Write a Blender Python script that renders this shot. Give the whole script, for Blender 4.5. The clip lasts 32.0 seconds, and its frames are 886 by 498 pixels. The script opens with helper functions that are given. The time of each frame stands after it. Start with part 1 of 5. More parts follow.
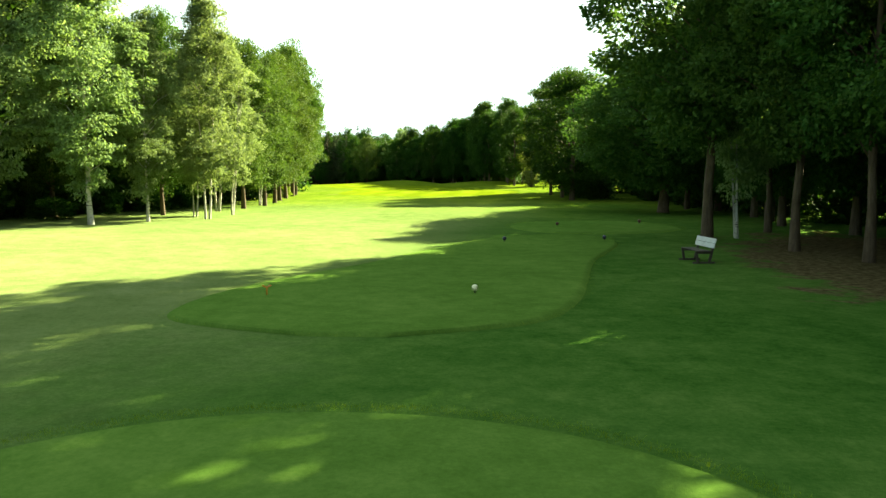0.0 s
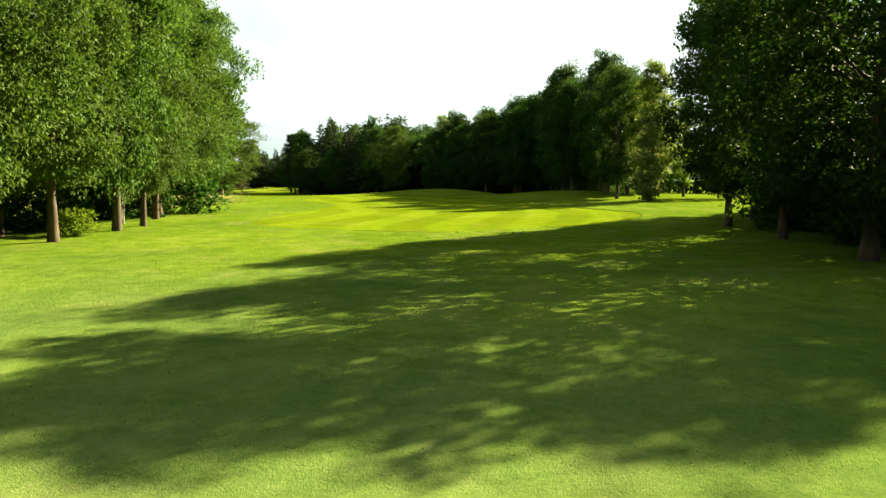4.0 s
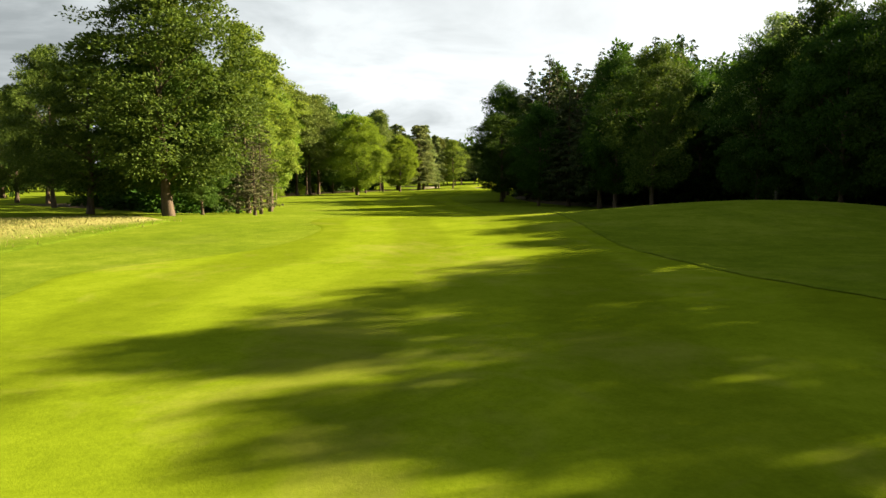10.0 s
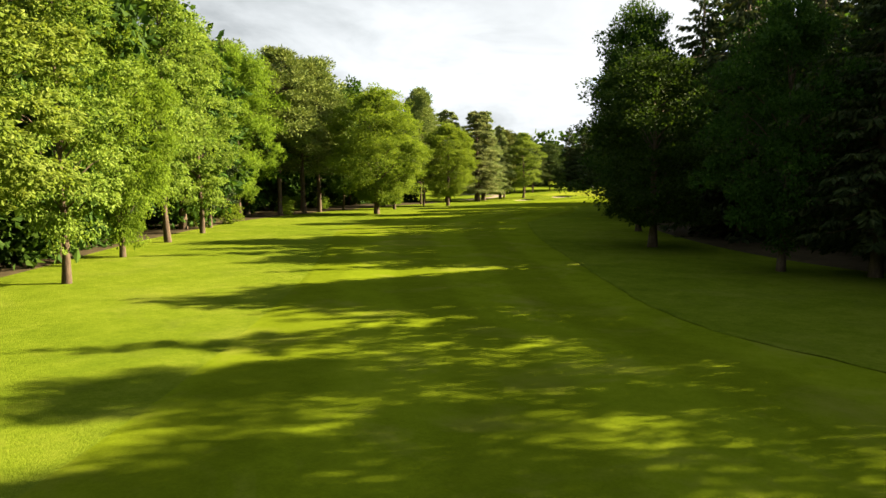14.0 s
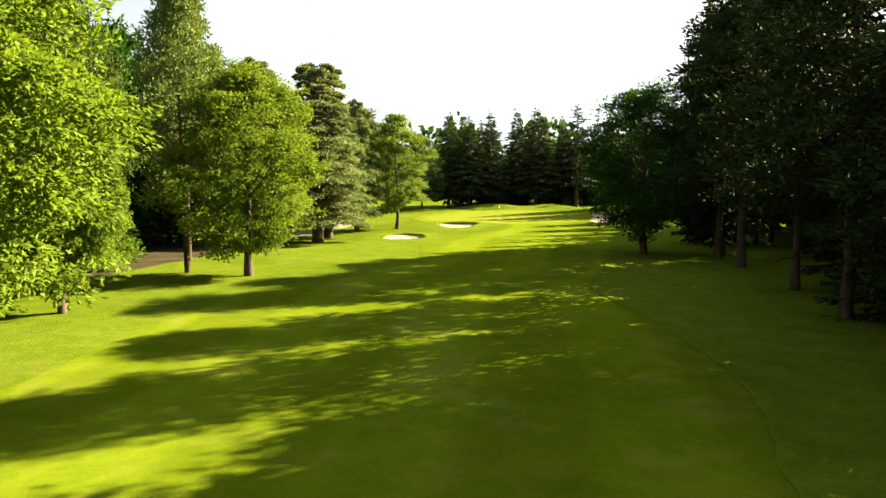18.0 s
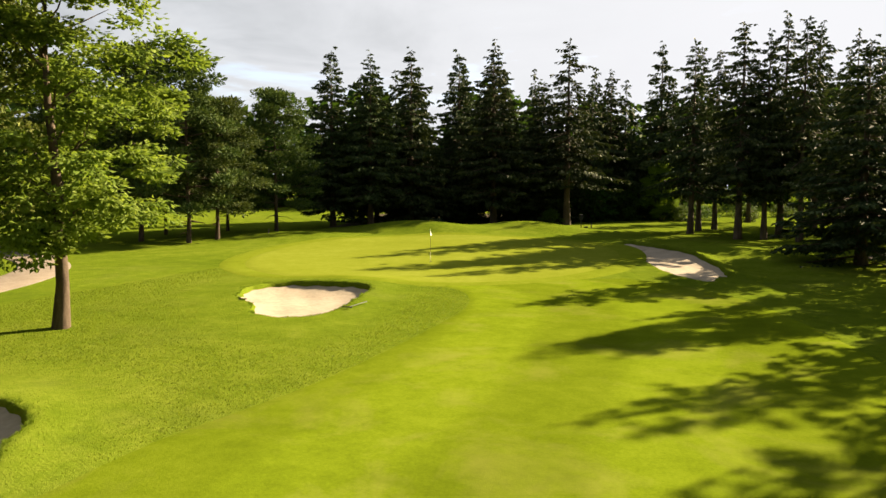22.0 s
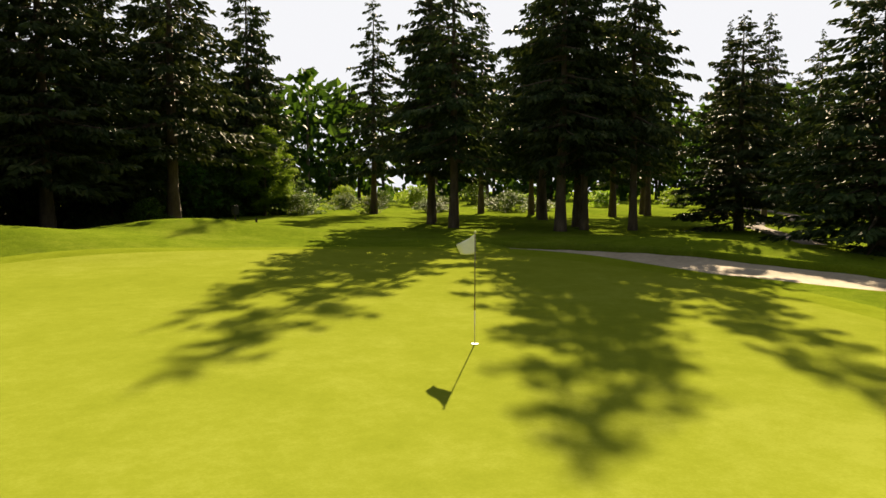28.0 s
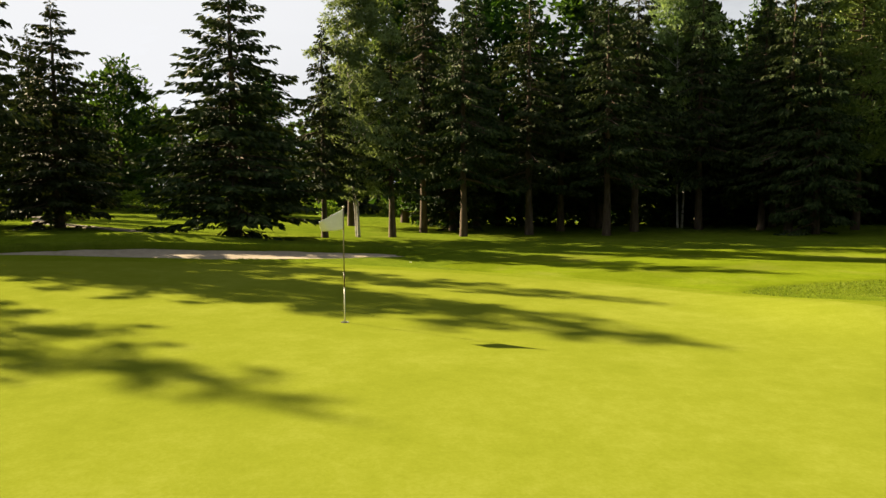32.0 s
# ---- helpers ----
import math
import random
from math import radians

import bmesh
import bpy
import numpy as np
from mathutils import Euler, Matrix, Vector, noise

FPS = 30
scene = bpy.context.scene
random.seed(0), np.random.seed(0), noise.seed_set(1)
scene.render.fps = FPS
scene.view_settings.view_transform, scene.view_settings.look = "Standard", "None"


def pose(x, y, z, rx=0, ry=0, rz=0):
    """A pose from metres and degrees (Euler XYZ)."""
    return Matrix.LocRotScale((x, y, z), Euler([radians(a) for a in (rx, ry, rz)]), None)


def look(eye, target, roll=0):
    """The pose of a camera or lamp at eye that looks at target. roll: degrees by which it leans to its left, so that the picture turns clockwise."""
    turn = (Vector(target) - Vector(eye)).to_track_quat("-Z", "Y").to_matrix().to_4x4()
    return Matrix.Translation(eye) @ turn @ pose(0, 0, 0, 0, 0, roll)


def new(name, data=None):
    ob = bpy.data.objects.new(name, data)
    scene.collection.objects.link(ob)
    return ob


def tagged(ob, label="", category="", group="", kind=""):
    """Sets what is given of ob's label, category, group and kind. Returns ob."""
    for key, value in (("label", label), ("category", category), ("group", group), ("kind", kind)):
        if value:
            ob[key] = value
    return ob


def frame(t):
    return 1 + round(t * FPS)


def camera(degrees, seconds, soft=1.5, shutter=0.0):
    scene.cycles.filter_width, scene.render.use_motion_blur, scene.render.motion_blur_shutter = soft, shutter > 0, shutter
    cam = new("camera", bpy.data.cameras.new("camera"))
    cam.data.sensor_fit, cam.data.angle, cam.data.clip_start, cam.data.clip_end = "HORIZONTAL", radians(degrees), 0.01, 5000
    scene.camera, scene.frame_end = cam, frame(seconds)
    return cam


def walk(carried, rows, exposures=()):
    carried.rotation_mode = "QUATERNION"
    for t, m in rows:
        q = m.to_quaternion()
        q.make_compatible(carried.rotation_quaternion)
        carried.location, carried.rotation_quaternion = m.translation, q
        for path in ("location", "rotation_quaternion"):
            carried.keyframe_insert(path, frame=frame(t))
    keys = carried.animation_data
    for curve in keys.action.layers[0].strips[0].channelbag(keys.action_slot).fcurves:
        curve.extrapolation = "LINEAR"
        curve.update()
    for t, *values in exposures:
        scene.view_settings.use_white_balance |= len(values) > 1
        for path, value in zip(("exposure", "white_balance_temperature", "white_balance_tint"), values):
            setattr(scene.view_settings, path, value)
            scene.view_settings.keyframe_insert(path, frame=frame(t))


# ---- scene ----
cam = camera(62.0, 32.0)
PATH = [
    (0, (4.766, 0.883, 3.031), (4.639, 2.87, 2.836), 0.1),
    (0.5, (4.651, 6.976, 3.169), (4.515, 8.961, 2.971), 0.1),
    (1, (4.301, 13.652, 3.281), (4.164, 15.638, 3.083), 0.1),
    (1.5, (4.28, 21.304, 3.377), (4.128, 23.289, 3.181), -0.2),
    (2, (4.034, 29.078, 3.555), (3.871, 31.062, 3.359), -0.0),
    (2.5, (3.906, 37.268, 3.633), (3.723, 39.25, 3.439), -0.0),
    (4.5, (3.078, 70.475, 3.04), (2.7, 72.431, 2.865), 0.1),
    (5, (3.181, 78.143, 3.033), (2.738, 80.085, 2.857), 0.1),
    (5.5, (2.987, 85.887, 3.069), (2.474, 87.812, 2.89), -0.0),
    (6, (1.979, 93.565, 3.079), (1.407, 95.472, 2.897), 0.0),
    (6.5, (1.162, 101.794, 3.086), (0.511, 103.676, 2.901), -0.0),
    (7, (-0.599, 110.045, 3.029), (-1.318, 111.903, 2.843), 0.2),
    (7.5, (-2.314, 117.022, 3.144), (-3.1, 118.851, 2.955), 0.6),
    (8, (-3.654, 123.231, 3.395), (-4.516, 125.025, 3.198), 0.2),
    (8.5, (-5.352, 128.88, 3.462), (-6.267, 130.647, 3.264), 0.1),
    (9, (-7.008, 133.54, 3.531), (-7.98, 135.277, 3.332), -0.0),
    (9.5, (-8.541, 137.264, 3.574), (-9.566, 138.97, 3.373), -0.1),
    (10, (-10.333, 140.804, 3.597), (-11.409, 142.479, 3.394), -0.3),
    (10.5, (-12.284, 144.02, 3.643), (-13.387, 145.675, 3.437), -0.3),
    (11, (-14.606, 148.496, 3.749), (-15.743, 150.129, 3.539), -0.3),
    (11.5, (-17.191, 153.258, 3.94), (-18.351, 154.873, 3.726), -0.2),
    (12, (-20.742, 158.486, 4.089), (-21.922, 160.086, 3.872), -0.1),
    (12.5, (-24.289, 163.728, 4.133), (-25.489, 165.314, 3.92), -0.2),
    (13, (-26.94, 169.108, 4.061), (-28.167, 170.674, 3.854), -0.7),
    (13.5, (-31.676, 174.374, 3.9), (-32.894, 175.948, 3.702), -0.6),
    (15.5, (-49.428, 198.01, 4.919), (-50.623, 199.601, 4.72), 0.1),
    (16, (-54.401, 203.894, 4.878), (-55.541, 205.527, 4.683), 0.0),
    (16.5, (-59.065, 209.835, 5.04), (-60.133, 211.515, 4.845), 0.1),
    (17, (-63.456, 215.852, 5.088), (-64.441, 217.582, 4.895), 0.1),
    (17.5, (-67.383, 221.96, 5.164), (-68.289, 223.733, 4.972), 0.1),
    (18, (-71.118, 228.059, 5.138), (-71.937, 229.874, 4.95), -0.1),
    (18.5, (-74.614, 234.305, 5.106), (-75.354, 236.153, 4.919), -0.1),
    (19, (-77.837, 240.818, 5.044), (-78.5, 242.696, 4.861), -0.0),
    (19.5, (-80.868, 247.56, 5.037), (-81.472, 249.458, 4.855), 0.1),
    (20, (-83.766, 254.850, 4.996), (-84.352, 256.754, 4.820), 0.2),
    (21, (-87.961, 268.807, 4.600), (-88.554, 270.712, 4.456), 0.2),
    (21.5, (-89.394, 275.033, 4.181), (-90.000, 276.933, 4.022), 0.0),
    (22, (-90.221, 279.926, 4.039), (-90.854, 281.816, 3.871), 0.2),
    (22.5, (-91.180, 283.148, 3.799), (-91.816, 285.037, 3.631), -0.1),
    (23, (-92.298, 286.404, 3.750), (-92.941, 288.291, 3.578), 0.2),
    (23.5, (-94.144, 289.937, 3.535), (-94.776, 291.826, 3.358), -0.0),
    (24, (-96.783, 293.752, 3.322), (-97.331, 295.668, 3.151), 0.3),
    (24.4, (-98.619, 296.246, 3.226), (-99.063, 298.189, 3.059), -0.0),
    (26.6, (-105.395, 303.690, 2.778), (-105.048, 305.653, 2.611), 0.1),
    (27, (-106.290, 305.193, 2.667), (-105.756, 307.114, 2.500), 0.2),
    (27.5, (-107.612, 306.182, 2.458), (-106.818, 308.011, 2.302), 0.0),
    (28, (-109.019, 306.930, 2.431), (-107.973, 308.627, 2.275), 0.0),
    (28.5, (-110.182, 307.726, 2.414), (-108.906, 309.259, 2.260), 0.1),
    (29, (-111.153, 309.330, 2.200), (-109.651, 310.642, 2.054), 0.0),
    (29.5, (-111.884, 310.562, 2.172), (-110.205, 311.638, 2.026), -0.0),
    (30, (-112.608, 311.543, 2.080), (-110.802, 312.390, 1.937), -0.0),
    (30.5, (-113.098, 312.634, 2.081), (-111.193, 313.226, 1.936), 0.0),
    (31, (-113.372, 313.669, 2.046), (-111.405, 313.997, 1.901), 0.1),
    (31.5, (-113.475, 314.657, 2.030), (-111.481, 314.713, 1.885), -0.1),
    (32, (-113.583, 315.517, 2.003), (-111.598, 315.318, 1.856), -0.2),
]
walk(cam, [(t, look(eye, target, roll)) for t, eye, target, roll in PATH],
     [(0, 3.55, 6400, -14), (1, 3.3, 6400, -12), (2, 2.96, 6450, -10), (5, 2.8, 6500, 0), (6, 2.3, 6500, 6), (7, 2.02, 6500, 10), (8, 2.35, 6500, 11), (9, 2.6, 6500, 12), (10, 2.7, 6500, 13), (12, 2.58, 6500, 16), (13, 2.6, 6500, 17), (16, 3.15, 6500, 9), (17, 3.15, 6500, 8), (18, 3.0, 6500, 9), (20, 2.7, 6500, 13), (21, 2.34, 6500, 15), (23, 2.34, 6500, 20), (27, 2.5, 6500, 18), (28, 2.32, 6500, 18), (32, 2.3, 6500, 17)])

# ---- light ----
SUN_AZ, SUN_EL = radians(40), radians(28)
TO_SUN = Vector((math.sin(SUN_AZ) * math.cos(SUN_EL), math.cos(SUN_AZ) * math.cos(SUN_EL), math.sin(SUN_EL)))
sun = new("sun", bpy.data.lights.new("sun", "SUN"))
sun.data.energy, sun.data.angle, sun.data.color = 5.0, radians(0.55), (1.0, 0.83, 0.52)
sun.matrix_world = look((0, 0, 60), Vector((0, 0, 60)) - TO_SUN)
scene.view_settings.exposure = 2.15


class Nodes:
    """A short way to write node trees."""

    def __init__(self, tree):
        self.tree = tree
        tree.nodes.clear()

    def add(self, kind, links=(), **settings):
        n = self.tree.nodes.new(kind)
        if "operation" in settings:
            n.operation = settings["operation"]
        if "use_clamp" in settings:
            n.use_clamp = settings["use_clamp"]
        if "data_type" in settings:
            n.data_type, n.blend_type = settings["data_type"], settings["blend_type"]
        if "interpolation_type" in settings:
            n.interpolation_type = settings["interpolation_type"]
        if "attribute_name" in settings:
            n.attribute_name = settings["attribute_name"]
        if "sky_type" in settings:
            n.sky_type, n.sun_disc = settings["sky_type"], False
            n.sun_elevation, n.sun_rotation = settings["sun_elevation"], settings["sun_rotation"]
        for key, v in dict(links).items():
            if isinstance(v, bpy.types.NodeSocket):
                self.tree.links.new(v, n.inputs[key])
            else:
                n.inputs[key].default_value = v
        return n

    def math(self, op, a, b=0.0, clamp=False):
        return self.add("ShaderNodeMath", {0: a, 1: b}, operation=op, use_clamp=clamp).outputs[0]

    def noise(self, vec, scale, detail=3.0, rough=0.55, dist=0.0):
        return self.add("ShaderNodeTexNoise", {"Vector": vec, "Scale": scale, "Detail": detail, "Roughness": rough, "Distortion": dist}).outputs["Fac"]

    def ramp(self, fac, stops):
        n = self.add("ShaderNodeValToRGB", {"Fac": fac})
        el = n.color_ramp.elements
        while len(el) < len(stops):
            el.new(0.5)
        for e, (p, c) in zip(el, stops):
            e.position, e.color = p, (*c, 1) if len(c) == 3 else c
        return n.outputs["Color"]

    def mix(self, fac, a, b, blend="MIX"):
        n = self.add("ShaderNodeMix", data_type="RGBA", blend_type=blend)
        for sock, v in ((n.inputs[0], fac), (n.inputs[6], a), (n.inputs[7], b)):
            if isinstance(v, bpy.types.NodeSocket):
                self.tree.links.new(v, sock)
            else:
                sock.default_value = (*v, 1) if isinstance(v, tuple) and len(v) == 3 else v
        return n.outputs[2]


def make_world():
    world = bpy.data.worlds.new("sky")
    scene.world = world
    world.use_nodes = True
    k = Nodes(world.node_tree)
    sky = k.add("ShaderNodeTexSky", sky_type="NISHITA", sun_elevation=SUN_EL, sun_rotation=SUN_AZ)
    way = k.add("ShaderNodeTexCoord").outputs["Generated"]
    sep = k.add("ShaderNodeSeparateXYZ", {0: way})
    up = k.math("ADD", k.math("MAXIMUM", sep.outputs["Z"], 0.0), 0.16)
    flat = k.add("ShaderNodeCombineXYZ", {0: k.math("DIVIDE", sep.outputs["X"], up), 1: k.math("DIVIDE", sep.outputs["Y"], up), 2: 0.3}).outputs[0]
    big = k.noise(flat, 0.55, 5.0, 0.55, 0.4)
    fine = k.noise(flat, 1.5, 6.0, 0.6, 0.5)
    both = k.math("ADD", k.math("MULTIPLY", big, 0.6), k.math("MULTIPLY", fine, 0.4))
    cover = k.ramp(both, [(0.36, (0, 0, 0)), (0.46, (1, 1, 1))])
    toward = k.add("ShaderNodeVectorMath", {0: way, 1: TO_SUN}, operation="DOT_PRODUCT").outputs["Value"]
    glow = k.add("ShaderNodeMapRange", {0: toward, 1: 0.1, 2: 0.85, 3: 0.0, 4: 1.0}, interpolation_type="SMOOTHSTEP").outputs[0]
    grey = k.ramp(both, [(0.38, (1.04, 1.11, 1.09)), (0.50, (0.78, 0.85, 0.85)), (0.62, (0.44, 0.495, 0.50))])
    high = k.add("ShaderNodeMapRange", {0: sep.outputs["Z"], 1: 0.30, 2: 0.75, 3: 1.0, 4: 0.62}, interpolation_type="SMOOTHSTEP").outputs[0]
    cloud = k.mix(glow, grey, (1.10, 1.16, 1.14))
    dim = k.add("ShaderNodeMapRange", {0: toward, 1: -0.8, 2: 0.32, 3: 0.58, 4: 1.0}, interpolation_type="SMOOTHSTEP").outputs[0]
    high = k.math("MULTIPLY", high, dim)
    thick = k.add("ShaderNodeCombineXYZ", {0: high, 1: high, 2: high}).outputs[0]
    cloud = k.add("ShaderNodeVectorMath", {0: cloud, 1: thick}, operation="MULTIPLY").outputs[0]
    shade = k.add("ShaderNodeVectorMath", {0: cloud, 1: (CLOUD, CLOUD, CLOUD)}, operation="MULTIPLY").outputs[0]
    blue = k.add("ShaderNodeVectorMath", {0: sky.outputs[0], 1: (SKY, SKY, SKY)}, operation="MULTIPLY").outputs[0]
    full = k.math("MAXIMUM", cover, glow)
    tone = k.mix(full, blue, shade)
    back = k.add("ShaderNodeBackground", {"Color": tone, "Strength": 1.0})
    k.tree.links.new(back.outputs[0], k.add("ShaderNodeOutputWorld").inputs[0])


CLOUD, SKY = 0.162, 0.05
make_world()


# ---- materials ----
def material(name):
    m = bpy.data.materials.new(name)
    m.use_nodes = True
    return m, Nodes(m.node_tree)


def finish(k, shader):
    k.tree.links.new(shader.outputs[0], k.add("ShaderNodeOutputMaterial").inputs[0])


def grass_material(name, dark, mid, light, patch=0.12, blade=9.0, relief=0.6, dry=None, stripes=0.0, meadow=None, lawn=None, fade=None):
    m, k = material(name)
    pos = k.add("ShaderNodeNewGeometry").outputs["Position"]
    a = k.noise(pos, patch, 4.0, 0.6, 0.3)
    b = k.noise(pos, patch * 9, 4.0, 0.65)
    c = k.noise(pos, blade, 3.0, 0.7)
    d = k.noise(pos, patch * 38, 5.0, 0.72)
    v = k.math("ADD", k.math("ADD", k.math("MULTIPLY", a, 0.30), k.math("MULTIPLY", b, 0.28)), k.math("ADD", k.math("MULTIPLY", c, 0.20), k.math("MULTIPLY", d, 0.22)))
    col = k.ramp(v, [(0.40, dark), (0.5, mid), (0.60, light)])
    if dry:
        col = k.mix(k.ramp(k.noise(pos, patch * 3.1, 5.0, 0.7, 0.5), [(0.52, (0, 0, 0)), (0.74, (0.6, 0.6, 0.6))]), col, dry)
    if meadow:
        run = k.math("ADD", k.add("ShaderNodeSeparateXYZ", {0: pos}).outputs["Y"], k.math("MULTIPLY", k.math("SUBTRACT", a, 0.5), 40.0))
        share = k.add("ShaderNodeMapRange", {0: run, 1: 100.0, 2: 35.0, 3: 0.0, 4: 1.0}, interpolation_type="SMOOTHSTEP").outputs[0]
        # pale tone: the glare of the sunlit left side, put into the grass colour
        pale = k.ramp(v, [(0.37, meadow[0]), (0.5, meadow[1]), (0.63, meadow[2])])
        cross = k.math("SUBTRACT", k.add("ShaderNodeSeparateXYZ", {0: pos}).outputs["X"], k.math("MULTIPLY", k.math("SUBTRACT", run, 18.0), 0.16))
        # darker green: the tree shade round the tees, put into the grass colour
        shade_green = k.ramp(v, [(0.40, (0.028, 0.070, 0.011)), (0.5, (0.052, 0.104, 0.019)), (0.60, (0.088, 0.140, 0.032))])
        col = k.mix(share, col, shade_green)
        share = k.math("MULTIPLY", share, k.add("ShaderNodeMapRange", {0: k.math("ADD", cross, k.math("MULTIPLY", k.math("SUBTRACT", b, 0.5), 9.0)), 1: 4.0, 2: -5.0, 3: 0.0, 4: 1.0}, interpolation_type="SMOOTHSTEP").outputs[0])
        col = k.mix(share, col, pale)
        # bare soil and moss under the trees beside the bench
        off = k.add("ShaderNodeVectorMath", {0: pos, 1: (-21.0, -24.0, 0.0)}, operation="ADD").outputs[0]
        flat = k.add("ShaderNodeVectorMath", {0: off, 1: (0.145, 0.062, 0.0)}, operation="MULTIPLY").outputs[0]
        away = k.add("ShaderNodeVectorMath", {0: flat}, operation="LENGTH").outputs["Value"]
        away = k.math("ADD", away, k.math("MULTIPLY", k.math("SUBTRACT", k.noise(pos, 0.55, 5.0, 0.68, 0.4), 0.5), 1.5))
        bare = k.add("ShaderNodeMapRange", {0: away, 1: 1.12, 2: 0.88, 3: 0.0, 4: 0.92}, interpolation_type="SMOOTHSTEP").outputs[0]
        col = k.mix(bare, col, k.ramp(k.noise(pos, 4.0, 5.0, 0.7), [(0.36, (0.038, 0.028, 0.015)), (0.52, (0.085, 0.062, 0.034)), (0.68, (0.140, 0.108, 0.062))]))
    if lawn:
        far = k.add("ShaderNodeMapRange", {0: k.add("ShaderNodeSeparateXYZ", {0: pos}).outputs["Y"], 1: 128.0, 2: 160.0, 3: 0.0, 4: 0.75}, interpolation_type="SMOOTHSTEP").outputs[0]
        col = k.mix(far, col, k.ramp(v, [(0.37, lawn[0]), (0.5, lawn[1]), (0.63, lawn[2])]))
    if fade:
        near = k.math("ADD", k.add("ShaderNodeAttribute", attribute_name="side").outputs["Fac"], k.math("MULTIPLY", k.math("SUBTRACT", b, 0.5), 0.35))
        gone = k.add("ShaderNodeMapRange", {0: near, 1: 0.62, 2: 0.95, 3: 0.0, 4: 1.0}, interpolation_type="SMOOTHSTEP").outputs[0]
        col = k.mix(gone, col, k.ramp(v, [(0.40, fade[0]), (0.5, fade[1]), (0.60, fade[2])]))
    if stripes:
        att = k.add("ShaderNodeAttribute", attribute_name="across").outputs["Fac"]
        wave = k.math("SINE", k.math("MULTIPLY", att, 6.2832 / 5.2))
        soft = k.add("ShaderNodeMapRange", {0: wave, 1: -0.5, 2: 0.5, 3: 1.0 - stripes, 4: 1.0 + stripes}, interpolation_type="SMOOTHSTEP").outputs[0]
        comb = k.add("ShaderNodeCombineXYZ", {0: soft, 1: soft, 2: soft}).outputs[0]
        col = k.add("ShaderNodeVectorMath", {0: col, 1: comb}, operation="MULTIPLY").outputs[0]
    bump = k.add("ShaderNodeBump", {"Strength": relief, "Distance": 0.05, "Height": k.math("ADD", c, k.math("MULTIPLY", k.noise(pos, blade * 4, 2.0, 0.7), 0.6))})
    sh = k.add("ShaderNodeBsdfPrincipled", {"Base Color": col, "Roughness": 0.85, "Specular IOR Level": 0.0, "Normal": bump.outputs[0]})
    finish(k, sh)
    return m


def leaf_material(name, dark, mid, light, glow=0.35, tint=(1.25, 1.2, 0.7)):
    m, k = material(name)
    geo = k.add("ShaderNodeNewGeometry")
    info = k.add("ShaderNodeObjectInfo")
    v = k.math("ADD", k.math("MULTIPLY", geo.outputs["Random Per Island"], 0.36), k.math("MULTIPLY", k.noise(geo.outputs["Position"], 0.8, 4.0, 0.65), 0.64))
    col = k.ramp(v, [(0.2, dark), (0.5, mid), (0.8, light)])
    hue = k.add("ShaderNodeHueSaturation", {"Hue": k.math("ADD", k.math("MULTIPLY", info.outputs["Random"], 0.026), 0.495), "Saturation": 1.0, "Value": k.math("ADD", k.math("MULTIPLY", info.outputs["Random"], 0.35), 0.86), "Color": col})
    col = hue.outputs[0]
    sh = k.add("ShaderNodeBsdfPrincipled", {"Base Color": col, "Roughness": 0.65, "Specular IOR Level": 0.06})
    bright = k.add("ShaderNodeVectorMath", {0: col, 1: tint}, operation="MULTIPLY").outputs[0]
    tr = k.add("ShaderNodeBsdfTranslucent", {"Color": bright})
    finish(k, k.add("ShaderNodeMixShader", {0: glow, 1: sh.outputs[0], 2: tr.outputs[0]}))
    return m


def bark_material(name, dark, mid, light, scale=6.0, marks=0.0):
    m, k = material(name)
    pos = k.add("ShaderNodeTexCoord").outputs["Object"]
    tall = k.add("ShaderNodeMapping", {0: pos, 3: (1.0, 1.0, 0.22)}).outputs[0]
    a, b = k.noise(tall, scale, 5.0, 0.65), k.noise(pos, scale * 5, 3.0, 0.7)
    col = k.ramp(k.math("ADD", k.math("MULTIPLY", a, 0.7), k.math("MULTIPLY", b, 0.3)), [(0.3, dark), (0.5, mid), (0.68, light)])
    if marks:
        flat = k.add("ShaderNodeMapping", {0: pos, 3: (1.2, 1.2, 5.0)}).outputs[0]
        col = k.mix(k.ramp(k.noise(flat, 1.6, 4.0, 0.7), [(0.56, (0, 0, 0)), (0.62, (marks, marks, marks))]), col, (0.03, 0.027, 0.024))
    bump = k.add("ShaderNodeBump", {"Strength": 0.7, "Distance": 0.03, "Height": a})
    finish(k, k.add("ShaderNodeBsdfPrincipled", {"Base Color": col, "Roughness": 0.9, "Specular IOR Level": 0.15, "Normal": bump.outputs[0]}))
    return m


def plain_material(name, a, b, scale=20.0, rough=0.6, metal=0.0, relief=0.2, spec=0.4):
    m, k = material(name)
    pos = k.add("ShaderNodeNewGeometry").outputs["Position"]
    n1, n2 = k.noise(pos, scale, 4.0, 0.6), k.noise(pos, scale * 0.13, 3.0, 0.6)
    col = k.ramp(k.math("ADD", k.math("MULTIPLY", n1, 0.5), k.math("MULTIPLY", n2, 0.5)), [(0.36, a), (0.64, b)])
    bump = k.add("ShaderNodeBump", {"Strength": relief, "Distance": 0.02, "Height": n1})
    finish(k, k.add("ShaderNodeBsdfPrincipled", {"Base Color": col, "Roughness": rough, "Metallic": metal, "Specular IOR Level": spec, "Normal": bump.outputs[0]}))
    return m


